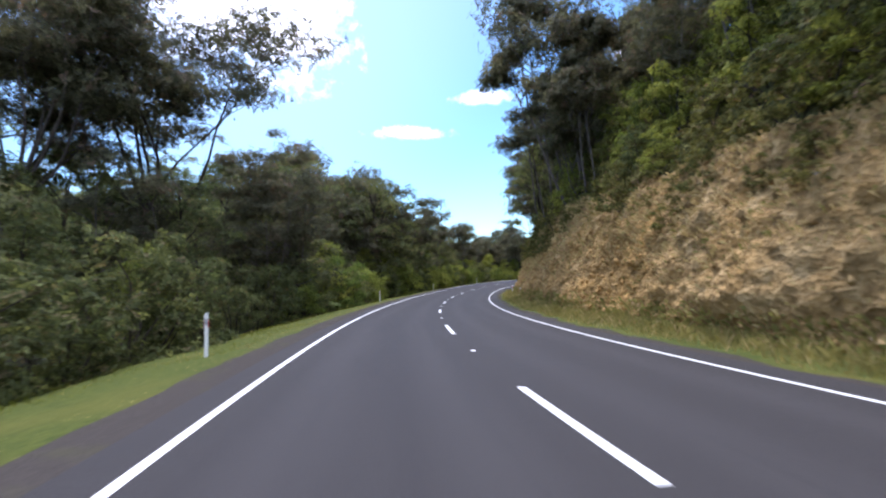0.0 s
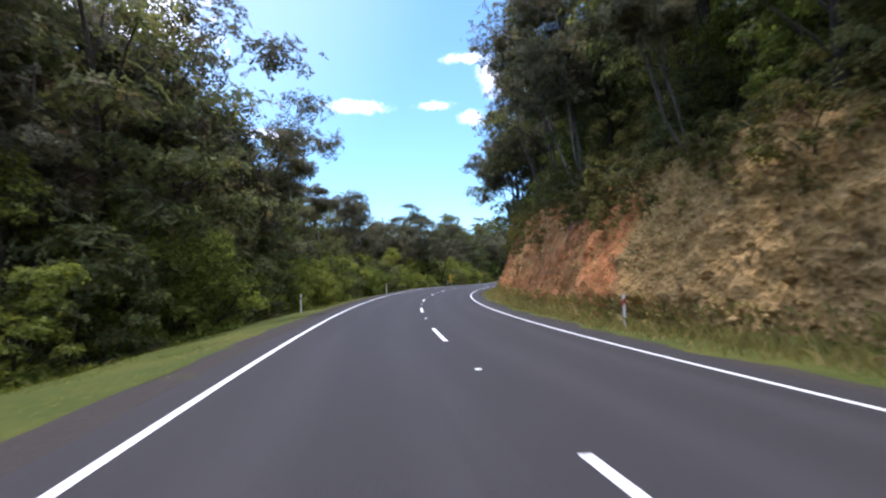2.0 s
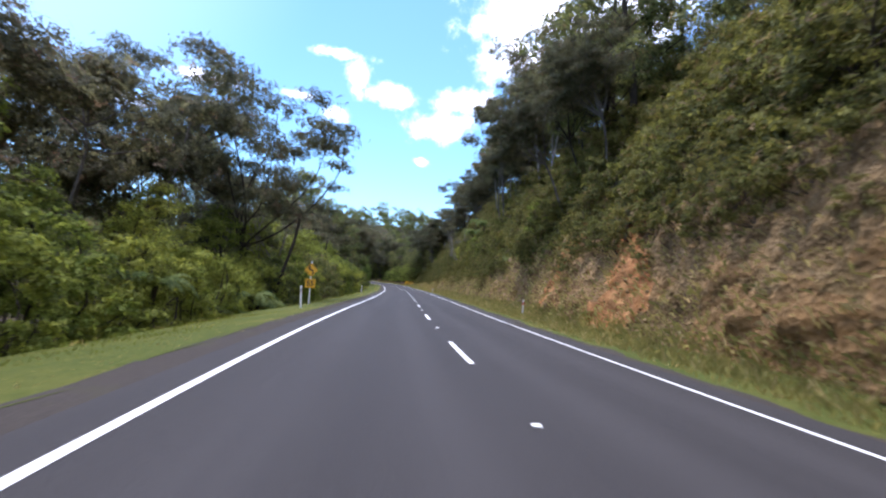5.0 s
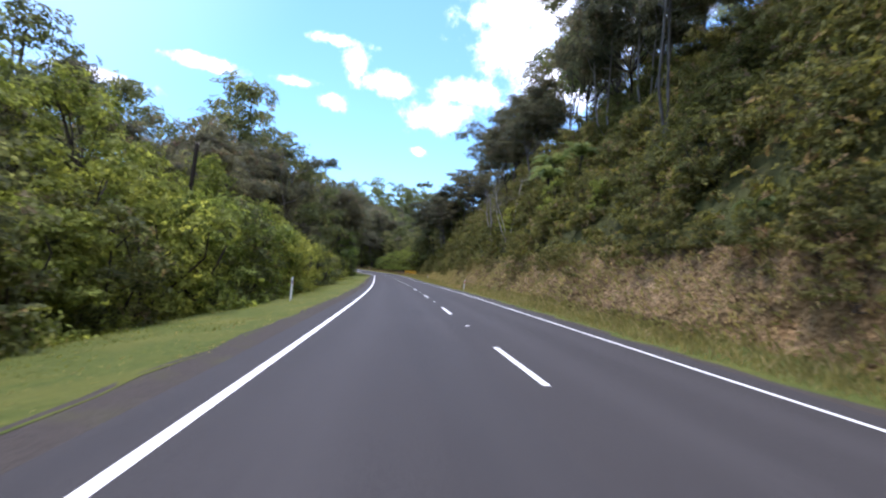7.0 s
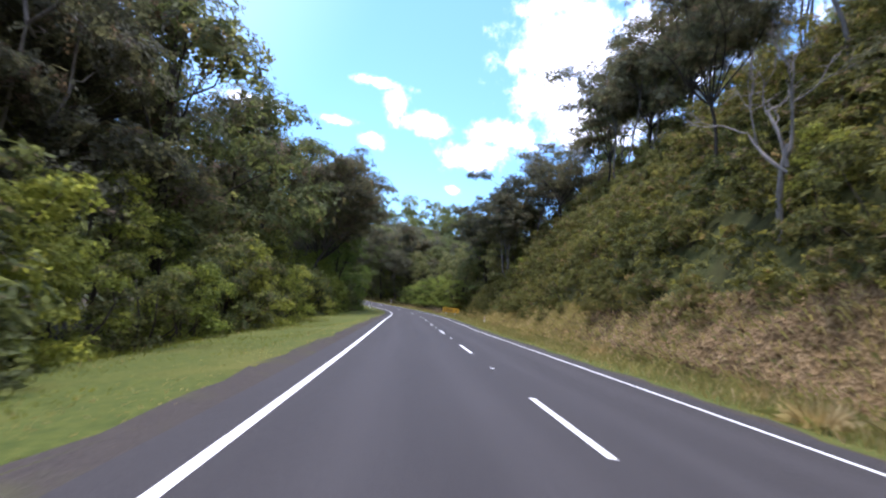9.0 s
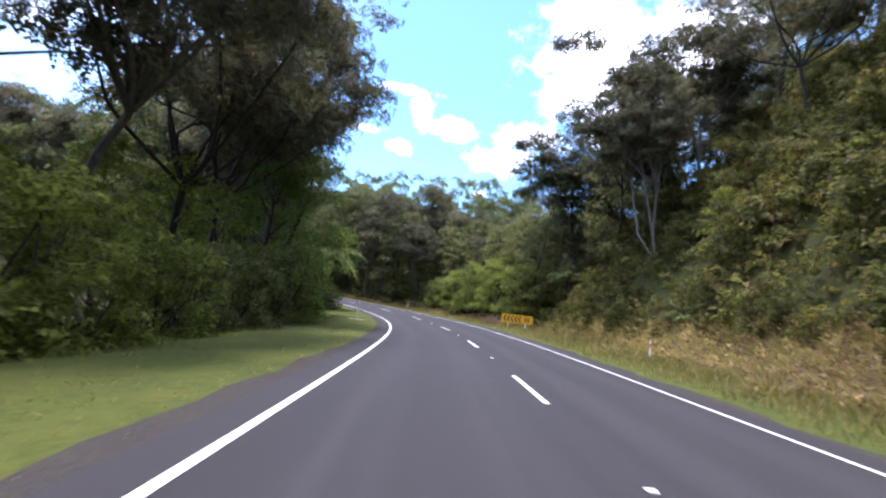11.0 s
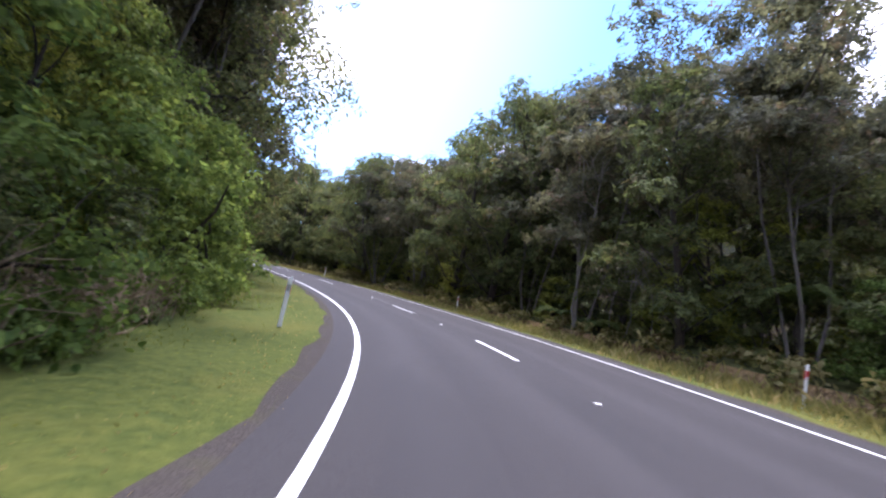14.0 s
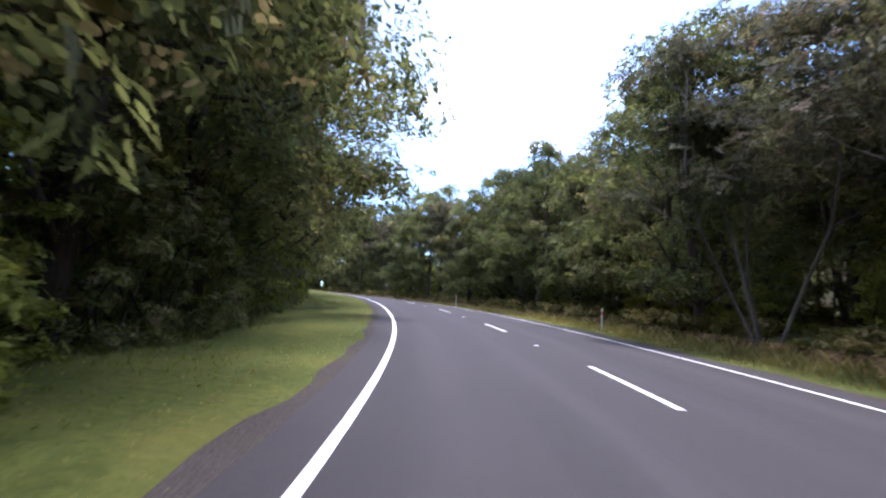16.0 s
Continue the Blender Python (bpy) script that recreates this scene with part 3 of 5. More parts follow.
def join(pieces):
    V, F, o = [], [], 0
    for v, f in pieces:
        V.append(v)
        F.append(f + o)
        o += len(v)
    return np.concatenate(V), np.concatenate(F)


def bend(a, b, n, rng, amount):
    a, b = np.asarray(a, float), np.asarray(b, float)
    u = np.linspace(0, 1, n)[:, None]
    off = rng.normal(size=3) * amount * np.linalg.norm(b - a)
    off2 = rng.normal(size=3) * amount * 0.5 * np.linalg.norm(b - a)
    return a + (b - a) * u + off * np.sin(u * np.pi) + off2 * np.sin(u * 2 * np.pi)


def plant(name, wood, crown, bark, leaf, label, category, group, wood_name="trunk", crown_name="crown"):
    base = new(name)
    base.empty_display_size = 0.3
    if wood is not None:
        piece(wood_name, mesh_of(wood_name, *wood, bark, smooth=True), base)
    if crown is not None:
        piece(crown_name, mesh_of(crown_name, *crown, leaf), base)
    tagged(base, label, category, group)
    return base


def kanuka(seed, height=11.0, open_crown=0.0, bark=None, count=3800, size=0.34, fine=False):
    """Tall slender bush tree: several bare leaning stems, flat dark cloud-like tufts on top."""
    rng = np.random.RandomState(seed)
    wood, mids, rads = [], [], []
    stems = 2 + rng.randint(3)
    for _ in range(stems):
        ang, out = rng.rand() * 6.28, height * (0.08 + 0.16 * rng.rand())
        top = np.array([math.cos(ang) * out, math.sin(ang) * out, height * (0.60 + 0.20 * rng.rand())])
        foot = np.array([math.cos(ang), math.sin(ang), 0]) * 0.18
        foot[2] = -0.6
        path = bend(foot, top, 9, rng, 0.05)
        wood.append(tube(path[::2], np.linspace(0.062, 0.026, 5) * height / 11, 5))
        for _ in range(6):
            u = 4 + rng.randint(5)
            d = np.array([rng.normal(), rng.normal(), 0.55 + 0.5 * rng.rand()])
            d /= np.linalg.norm(d)
            tip = path[u] + d * height * (0.10 + 0.13 * rng.rand())
            wood.append(tube(bend(path[u], tip, 4, rng, 0.08), np.linspace(0.038, 0.014, 4) * height / 11, 3))
            mids.append(tip)
            w = height * (0.080 + 0.05 * rng.rand()) * (1 - 0.2 * open_crown)
            rads.append((w * 1.12, w * 1.12, w * 0.80))
            if rng.rand() < 0.6:
                tip2 = tip + np.array([rng.normal(), rng.normal(), 0.3 * rng.normal()]) * height * 0.07
                wood.append(tube(bend(tip, tip2, 3, rng, 0.05), np.linspace(0.02, 0.01, 3) * height / 11, 3))
                mids.append(tip2)
                rads.append((w * 0.85, w * 0.85, w * 0.62))
    crown = leaves(rng, mids, rads, count, size * height / 11, 0.4, shell=0.3, fine=fine)
    return plant("bush_tree", join(wood), crown, bark or M_BARK, M_KANUKA,
                 "tall slender dark green bush tree with bare leaning stems", "tree", "bush trees")


def spreading_tree(seed, height=18.0, count=8000, size=0.44, bark=None, spread=0.40, low=0.30):
    """Old open-crowned bush tree: forking crooked limbs, flat dark tufts apart from each other, sky between them."""
    rng = np.random.RandomState(seed)
    wood, mids, rads = [], [], []
    k = height / 18.0
    fork = np.array([rng.normal() * 0.5, rng.normal() * 0.5, height * low])
    wood.append(tube(bend((0, 0, -0.8), fork, 7, rng, 0.04), np.linspace(0.18, 0.12, 7) * k, 7))
    n = 10
    for i in range(n):
        ang = i * 6.283 / n * 1.618 + rng.normal() * 0.3
        up = 0.45 + 0.55 * (i + rng.rand()) / n
        out = spread * height * math.sqrt(max(0.06, 1.15 - up ** 2.2)) * (0.75 + 0.4 * rng.rand())
        end = np.array([math.cos(ang) * out, math.sin(ang) * out, height * (low + (0.97 - low) * up)])
        limb = bend(fork, end, 8, rng, 0.08)
        wood.append(tube(limb, np.linspace(0.085, 0.022, 8) * k, 5))
        for j in range(8):
            u = 3 + rng.randint(5)
            d = np.array([rng.normal(), rng.normal(), 0.25 + 0.35 * rng.rand()])
            d /= np.linalg.norm(d)
            tip = limb[u] + d * height * (0.06 + 0.10 * rng.rand()) if j else end
            if j:
                wood.append(tube(bend(limb[u], tip, 5, rng, 0.10), np.linspace(0.030, 0.010, 5) * k, 3))
            w = height * (0.050 + 0.036 * rng.rand())
            mids.append(tip + np.array([0, 0, w * 0.2]))
            rads.append((w * 1.3, w * 1.3, w * 0.62))
    crown = leaves(rng, mids, rads, count, size * k, 0.4, shell=0.25)
    return plant("spreading_tree", join(wood), crown, bark or M_DARK_BARK, M_KANUKA,
                 "open-crowned dark bush tree with crooked limbs and flat tufts", "tree", "spreading bush trees")


def broad_tree(seed, height=12.0, leaf=None, label="", count=4200, low=0.10, size=0.36, fine=False):
    """Full-crowned native tree with foliage well down its trunk."""
    rng = np.random.RandomState(seed)
    wood, mids, rads = [], [], []
    spine = bend((0, 0, -0.6), (rng.normal() * 0.6, rng.normal() * 0.6, height * 0.92), 10, rng, 0.03)
    wood.append(tube(spine, np.linspace(0.22, 0.04, 10) * height / 12, 7))
    n = 34
    for i in range(n):
        h = low + (0.97 - low) * (i + rng.rand()) / n
        wide = 0.30 * math.sin(math.pi * min(1, 0.16 + 0.84 * (h - low) / (1 - low)) ** 0.8) + 0.04
        ang = i * 2.4 + rng.normal() * 0.5
        r = height * wide * (0.55 + 0.55 * rng.rand())
        k = min(9, int(h * 9.5))
        tip = np.array([spine[k][0] + math.cos(ang) * r, spine[k][1] + math.sin(ang) * r, h * height])
        if i % 2 == 0:
            wood.append(tube(bend(spine[max(k - 1, 1)], tip, 5, rng, 0.06), np.linspace(0.06, 0.02, 5) * height / 12, 3))
        mids.append(tip)
        w = height * (0.075 + 0.055 * rng.rand())
        rads.append((w, w, w * 0.7))
    crown = leaves(rng, mids, rads, count, size * height / 12, 0.6, shell=0.5, fine=fine)
    return plant("native_tree", join(wood), crown, M_DARK_BARK, leaf or M_BROAD, label or "dense dark green native tree with a full rounded crown", "tree", "native trees")


def shrub(seed, height=4.5, leaf=None, label="", count=1900, name="shrub", size=0.34, wide=0.5, fine=False):
    """A bushy shrub, leafy to the ground, with a lumpy outline."""
    rng = np.random.RandomState(seed)
    wood, mids, rads = [], [], []
    for i in range(20):
        ang, h = i * 2.4 + rng.normal() * 0.4, 0.12 + 0.78 * ((i + rng.rand()) / 20)
        r = height * wide * math.sqrt(max(0.05, 1 - (h * 0.95) ** 2.2)) * (0.5 + 0.55 * rng.rand())
        tip = np.array([math.cos(ang) * r, math.sin(ang) * r, h * height])
        if i % 3 == 0:
            wood.append(tube(bend((rng.normal() * 0.15, rng.normal() * 0.15, -0.4), tip, 5, rng, 0.1), np.linspace(0.07, 0.02, 5) * height / 4.5, 3))
        mids.append(tip)
        w = height * (0.12 + 0.08 * rng.rand())
        rads.append((w, w, w * 0.75))
    for i in range(9):
        ang, r = i * 0.7 + rng.rand() * 0.3, height * wide * (0.55 + 0.35 * rng.rand())
        mids.append(np.array([math.cos(ang) * r, math.sin(ang) * r, height * 0.06]))
        w = height * (0.13 + 0.06 * rng.rand())
        rads.append((w, w, w * 0.8))
    crown = leaves(rng, mids, rads, count, size * (height / 4.5) ** 0.5, 0.6, 0.1, shell=0.45, fine=fine)
    return plant(name, join(wood), crown, M_DARK_BARK, leaf or M_LIGHT, label, "shrub", "roadside shrubs", "woody_base", "foliage")


def frond(rng, start, ang, length, lift, sag, pairs=20):
    """One fern frond: a curved stalk with two rows of tapering leaflets."""
    pairs = 36 if length > 3 else pairs
    u = np.linspace(0, 1, pairs + 2)
    out = np.array([math.cos(ang), math.sin(ang), 0.0])
    path = np.asarray(start) + out * (length * u * (1 - 0.12 * u))[:, None] + np.array([0, 0, 1.0]) * (length * (lift * u - sag * u ** 2.2))[:, None]
    stalk = tube(path, np.linspace(0.028, 0.006, len(path)), 4)
    side = np.cross(out, (0, 0, 1.0))
    V, F = [], []
    for i in range(1, pairs + 1):
        w = (0.10 + length * 0.18) * math.sin(math.pi * min(1, 0.12 + 0.9 * u[i]) ** 0.85) + 0.03
        step = path[i + 1] - path[i]
        for sg in (-1, 1):
            tip = path[i] + side * sg * w + step * 1.6 - np.array([0, 0, w * (0.28 + 0.2 * rng.rand())])
            root = path[i]
            o = len(V)
            V += [root, root + step * 0.85, tip + step * 0.2, tip - step * 0.25 + (root - tip) * 0.1]
            F.append((o, o + 1, o + 2, o + 3))
    return stalk, (np.array(V), np.array(F))


def tree_fern(seed, trunk=3.5, length=2.8, count=15, sag=0.95, lift=0.75):
    rng = np.random.RandomState(seed)
    top = np.array([rng.normal() * 0.3, rng.normal() * 0.3, trunk])
    path = bend((0, 0, -0.5), top, 7, rng, 0.04)
    wood = tube(path, np.array([0.20, 0.16, 0.13, 0.12, 0.12, 0.13, 0.15]), 8)
    base = new("tree_fern")
    base.empty_display_size = 0.3
    piece("trunk", mesh_of("trunk", *wood, M_DARK_BARK, smooth=True), base)
    for i in range(count):
        st, pin = frond(rng, top, i * 6.283 / count + rng.normal() * 0.15, length * (0.8 + 0.35 * rng.rand()), lift + 0.35 * rng.rand(), sag * (0.8 + 0.4 * rng.rand()))
        piece("frond", mesh_of("frond", *join([st, pin]), M_FERN), base)
    return tagged(base, "tree fern with a dark fibrous trunk and arching green fronds", "tree fern", "tree ferns")


def ground_fern(seed, length=1.3, count=11):
    rng = np.random.RandomState(seed)
    pieces = []
    for i in range(count):
        st, pin = frond(rng, (0, 0, -0.05), i * 6.283 / count + rng.normal() * 0.2, length * (0.7 + 0.5 * rng.rand()), 0.9 + 0.4 * rng.rand(), 1.0, 12)
        pieces += [st, pin]
    return plant("fern", None, join(pieces), None, M_FERN, "low clump of arching green fern fronds", "fern", "ferns on the bank", crown_name="foliage")


def bare_tree(seed, height=9.0, thick=0.14):
    """A leafless pale tree with many fine twigs."""
    rng = np.random.RandomState(seed)
    wood = []
    def grow(a, d, ln, r, depth):
        b = a + d * ln
        wood.append(tube(bend(a, b, 5, rng, 0.05), np.linspace(r, r * 0.6, 5), 5 if depth < 2 else 3))
        if depth == 4:
            return
        for _ in range(3):
            e = d + rng.normal(size=3) * 0.5 + np.array([0, 0, 0.12])
            grow(a + d * ln * (0.65 + 0.35 * rng.rand()), e / np.linalg.norm(e), ln * (0.55 + 0.2 * rng.rand()), r * 0.55, depth + 1)
    grow(np.array([0, 0, -0.5]), np.array([0.05, 0.0, 1.0]), height * 0.42, thick, 0)
    return plant("bare_tree", join(wood), None, M_PALE_BARK, None, "leafless pale tree with fine tangled twigs", "tree", "")


class Bed:
    """Plants of a few shapes; the first use places the plant itself, later ones its copies."""

    def __init__(self, protos):
        self.protos, self.used, self.rng = protos, set(), np.random.RandomState(len(protos) * 17 + 3)

    def put(self, s, d, scale=1.0, which=None, h=None, lean_to=0.0, tall=1.0):
        ob = self.protos[self.rng.randint(len(self.protos)) if which is None else which % len(self.protos)]
        x, y, z = spot(s, d, land(s, d) if h is None else h)
        m = pose(x, y, z, self.rng.normal() * 2 + 0, self.rng.normal() * 2, self.rng.rand() * 360)
        if lean_to:
            a = float(heading(s))
            m = Matrix.Translation((x, y, z)) @ Matrix.Rotation(radians(lean_to), 4, Vector((-math.sin(a), math.cos(a), 0))) @ pose(0, 0, 0, 0, 0, self.rng.rand() * 360)
        m = m @ Matrix.Diagonal((scale, scale, scale * tall, 1))
        if ob in self.used:
            return copy_thing(ob, m @ Matrix.Diagonal((1 / ob.scale[0], 1 / ob.scale[1], 1 / ob.scale[2], 1)))
        self.used.add(ob)
        ob.matrix_basis = m
        return ob


KANUKA = Bed([*[kanuka(11 + i, open_crown=float(i == 4), bark=M_PALE_BARK if i % 2 else None, count=2600, size=0.41) for i in range(5)]])
KANUKA_FAR = Bed([kanuka(16, count=1350, size=0.56), kanuka(17, count=1350, size=0.56), kanuka(18, count=1350, size=0.56)])
BROAD = Bed([*[broad_tree(21 + i, count=3200, size=0.38) for i in range(4)]])
BROAD_FAR = Bed([broad_tree(25, count=1400, size=0.65), broad_tree(26, count=1400, size=0.65)])
LEAFY = Bed([broad_tree(27 + i, 8.0, M_LIGHT, "leafy bright green native tree with foliage to the ground", 3700, 0.04, 0.38) for i in range(3)])
LIGHT = Bed([shrub(31 + i, 4.5, M_LIGHT, "dense bright green roadside shrub leafy to the ground", 1900, size=0.31) for i in range(4)])
DARK = Bed([shrub(41 + i, 4.5, M_BROAD, "dense dark green roadside shrub leafy to the ground", 1900, "dark_shrub", 0.31) for i in range(3)])
SCRUB = Bed([shrub(51 + i, 2.6, M_SCRUB, "olive green scrub bush on the hillside", 720, "scrub_bush", 0.40, 0.68) for i in range(4)])
SPREAD = Bed([spreading_tree(201), spreading_tree(202, spread=0.34, low=0.34), spreading_tree(203, bark=M_BARK, spread=0.27, low=0.40)])
PONGA = Bed([tree_fern(61), tree_fern(62, 2.6, 2.4), tree_fern(63, 3.85, 4.0, 20, 1.15, 0.78)])
FERN = Bed([ground_fern(71), ground_fern(72), ground_fern(73, 1.0)])
NEAR = Bed([broad_tree(91, 12.0, count=9500, low=0.20, size=0.20, fine=True), broad_tree(92, 12.0, count=9500, low=0.20, size=0.20, fine=True),
             kanuka(93, count=9000, size=0.19, fine=True)])
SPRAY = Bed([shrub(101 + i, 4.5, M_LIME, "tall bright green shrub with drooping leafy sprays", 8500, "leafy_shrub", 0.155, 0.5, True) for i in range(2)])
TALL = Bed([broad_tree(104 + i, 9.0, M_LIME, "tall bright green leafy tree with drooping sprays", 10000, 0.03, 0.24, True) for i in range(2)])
BARE = Bed([bare_tree(81)])

pr = np.random.RandomState(5)


def left_top(s):
    """Height of the tree tops over the road, some fifteen metres to its left."""
    return np.interp(s, [-50, 10, 19, 28, 41, 55, 62, 73, 84, 108, 125, 138, 148, 156, 168, 183, 194, 210, 230, 251, 265, 400],
                     [12, 11, 10, 8.5, 11, 15.5, 19, 17, 13.5, 14, 14.5, 18, 19, 10.5, 9.5, 11.5, 14, 20, 21, 21, 19, 20])


def wild(s, d, height, far=False, slim=0.62, lean_to=0.0):
    """A bush tree or a full-crowned tree of that height."""
    if pr.rand() < slim:
        (KANUKA_FAR if far else KANUKA).put(s, d, height / 11.0, lean_to=lean_to)
    else:
        (BROAD_FAR if far else BROAD).put(s, d, height / 12.0)


# left side: a leafy edge of shrubs, taller leafy trees behind them, then the bush
s = -7.0
while s < 392:
    edge_d = np.interp(s, [-20, 230, 250, 275, 300, 400], [-9.0, -9.0, -7.6, -7.2, -7.6, -8])
    hgt = np.interp(s, [-20, 60, 100, 120, 135, 150, 185, 200, 240, 400], [3.2, 4.0, 4.6, 3.4, 3.6, 5.0, 4.6, 4.0, 3.6, 3.4]) * (0.7 + 0.5 * pr.rand())
    # mostly dark leaves before s = 30, standing in for shrubs in shade
    bright = pr.rand() < np.interp(s, [-20, 24, 34, 46, 56, 120, 200, 240, 262, 266, 280, 283, 292, 296, 400], [.08, .1, .35, .3, .9, .7, .7, .7, .6, .3, .4, 1, 1, .5, .4])
    if not (249 < s < 271 or 280 < s < 294):
        (LIGHT if bright else DARK).put(s, edge_d - 0.3 - pr.rand() * 1.2, hgt / 4.5)
    s += 2.2 + pr.rand() * 0.9
s = -7.0
while s < 345:
    hgt = np.interp(s, [-20, 30, 60, 100, 125, 140, 150, 165, 185, 205, 240, 400], [5.5, 6, 7, 7.5, 6.5, 7.5, 8.4, 8.2, 8.0, 6.0, 6.5, 8]) * (0.8 + 0.35 * pr.rand())
    if 247 < s < 266:
        pass
    elif pr.rand() < np.interp(s, [-20, 25, 46, 57, 75, 120, 200, 240, 300, 400], [.2, .2, .3, .85, .85, .8, .8, .9, .75, .5]):
        LEAFY.put(s, np.interp(s, [240, 255], [-12.2, -10.2]) - pr.rand() * 1.5, hgt / 8.0)
    else:
        BROAD.put(s, np.interp(s, [240, 255], [-12.4, -10.4]) - pr.rand() * 1.5, hgt / 12.0)
    s += 3.6 + pr.rand() * 1.2
for row, (d0, step, frac) in enumerate([(-17.0, 5.2, 0.95), (-23.0, 6.0, 1.15)]):
    s = -8.0 + row
    while s < 356:
        d = d0 + pr.normal() * 1.0 + np.interp(s, [240, 255], [0, 3])
        if row == 1 and (218 < s < 275 or 112 < s < 152):
            s += step
            continue
        if row == 0 and (236 < s < 262 or 128 < s < 144):
            s += step
            continue
        wild(s, d, max(4.5, (left_top(s) * frac - land(s, d)) * (0.82 + 0.22 * pr.rand())), row == 1, 1.0 if 112 < s < 152 or 232 < s < 266 else 0.62)
        s += step * (0.8 + 0.4 * pr.rand())
# tall trees that lean out over the inside of the last bend
for s, d, hgt in [(236, -13, 15), (243, -14.5, 18), (250, -14.5, 17), (257, -13.5, 17), (264, -14, 17), (271, -12.5, 17), (279, -12, 18), (287, -12.5, 18),
                  (294, -10.5, 17), (301, -9, 18), (307, -8.6, 18), (313, -8.4, 18), (319, -8.4, 18), (325, -8.4, 18), (331, -8.6, 18), (338, -9, 18)]:
    if s < 262:
        SPREAD.put(s, d + 1.0, hgt * 1.12 / 18.0, which=int(s) % 3, lean_to=5)
    elif s < 290:
        NEAR.put(s, d - 1.5, hgt / 11.0, which=2, lean_to=7)
    else:
        NEAR.put(s, d - 0.4, hgt / 12.0, which=0 if s % 2 else 1)
for s in (303, 310, 317, 324, 331, 338):
    BROAD.put(s, -10.6, 1.45)
# trees that stand out along the left skyline
SPREAD.put(137, -13.5, 1.02, which=0, lean_to=6)
SPREAD.put(131, -17.5, 0.9, which=1)
SPREAD.put(27, -19.5, 1.4, which=1)
SPREAD.put(21, -21.5, 1.25, which=2)
BROAD.put(166.5, -17.1, 1.22)
KANUKA.put(30, -13.0, 1.1, which=2)
BROAD.put(61, -13.2, 1.45)
KANUKA.put(66, -13.0, 1.75, which=0)
KANUKA.put(71.5, -13.8, 1.6, which=2)
KANUKA.put(58, -15.0, 1.6, which=1)
SPREAD.put(36.5, -13.5, 0.84, which=2)
BROAD.put(56, -13.8, 1.45)
KANUKA.put(75, -16.0, 1.3, which=0)

# right side: scrub on the slope over the cutting, bush trees above
HIGH_SCRUB = []
s = -10.0
while s < 264:
    top = toe(s) + cut(s) * lean(s)
    for k, (off, size) in enumerate([(0.1, 0.75), (2.2, 1.1), (5.0, 1.3), (8.6, 1.5), (13.0, 1.7)]):
        if pr.rand() < (0.92 if 105 < s else 0.85 if k < 3 else 0.5):
            d = top + off + pr.normal() * 0.5
            r = pr.rand()
            ss = s + pr.normal() * 0.8
            if k == 0 and r < 0.12:
                FERN.put(ss, d, 0.5 + 0.4 * pr.rand())
            elif k >= 2:
                HIGH_SCRUB.append((ss, d, 2.6 * size * (0.65 + 0.5 * pr.rand())))
            elif r < 0.14 and k > 0:
                LIGHT.put(ss, d, size * (0.4 + 0.25 * pr.rand()))
            else:
                SCRUB.put(ss, d, size * (0.65 + 0.5 * pr.rand()))
    s += (3.2 if s < 105 else 2.4) + pr.rand() * 0.8
for row, (off, step, hgt) in enumerate([(0.6, 4.2, 9.0), (4.0, 5.0, 10.0), (9.0, 5.2, 11.5), (18, 6.5, 12.5)]):
    s = -6.0 + row * 1.7
    while s < 264:
        top = toe(s) + cut(s) * lean(s)
        thin = np.interp(s, [-20, 108, 116, 205, 225, 262], [[.45, .35, 0, 0, 0, 0], [1, 1, .05, .05, .0, .2], [1, 1, .15, .2, .25, .5], [1, 1, .7, .9, 1, 1]][row])
        if pr.rand() < thin:
            g = hgt * (0.75 + 0.45 * pr.rand()) * np.interp(s, [-20, 60, 78, 108, 130, 150, 240, 264], [1.1, 1.1, 1.5, 1.5, 1.5, 1.75, 1.7, 1.5])
            wild(s, top + off + pr.normal() * 0.8, g, row > 2, 0.7 if row else 0.5, -9 - 7 * pr.rand() if row == 0 else 0.0)
        s += step * (0.8 + 0.4 * pr.rand())
# tall trees on the brink of the cutting that lean out over the road
for i, s in enumerate([*np.arange(32, 50, 6), 72, 86, 98]):
    KANUKA.put(s, toe(s) + cut(s) * lean(s) + 0.9, np.interp(s, [32, 50, 60, 104], [1.6, 1.5, 1.2, 1.2]) + 0.15 * pr.rand(), which=(0, 2, 4, 0, 2)[i % 5], lean_to=-(3.0 if s < 52 else 1.0) - 1.5 * pr.rand())
# bright shrubs among the stems along the brink
s = -6.0
while s < 108:
    top = toe(s) + cut(s) * lean(s)
    for off, big in ((0.4, 0.5), (2.6, 0.8), (5.2, 1.05)):
        if pr.rand() < 0.75:
            (LIGHT if pr.rand() < 0.7 else DARK).put(s + pr.normal() * 0.8, top + off + pr.rand(), big * (0.7 + 0.5 * pr.rand()))
    s += 3.4 + pr.rand()
# right side past the hill: a wall of forest down to the verge
for row, (d0, step, hgt) in enumerate([(9.6, 4.2, 0.95), (13.0, 4.8, 1.12), (18.5, 5.5, 1.22), (26, 6.5, 1.3)]):
    s = 265.0 + row
    while s < 398:
        d = d0 + pr.normal() * 0.8 + np.interp(s, [266, 281, 289], [4.5, 2.6, 0])
        wild(s, d, hgt * (0.82 + 0.28 * pr.rand()) * np.interp(s, [265, 276, 284, 290, 305, 312, 322, 340], [9, 10, 12.5, 15.2, 15.5, 13.5, 12.5, 12.5]), row > 1 or s > 330 or (row == 1 and s > 312), (0.65 if s < 302 else 0.5) if row < 2 else 0.65)
        s += step * (0.8 + 0.4 * pr.rand())
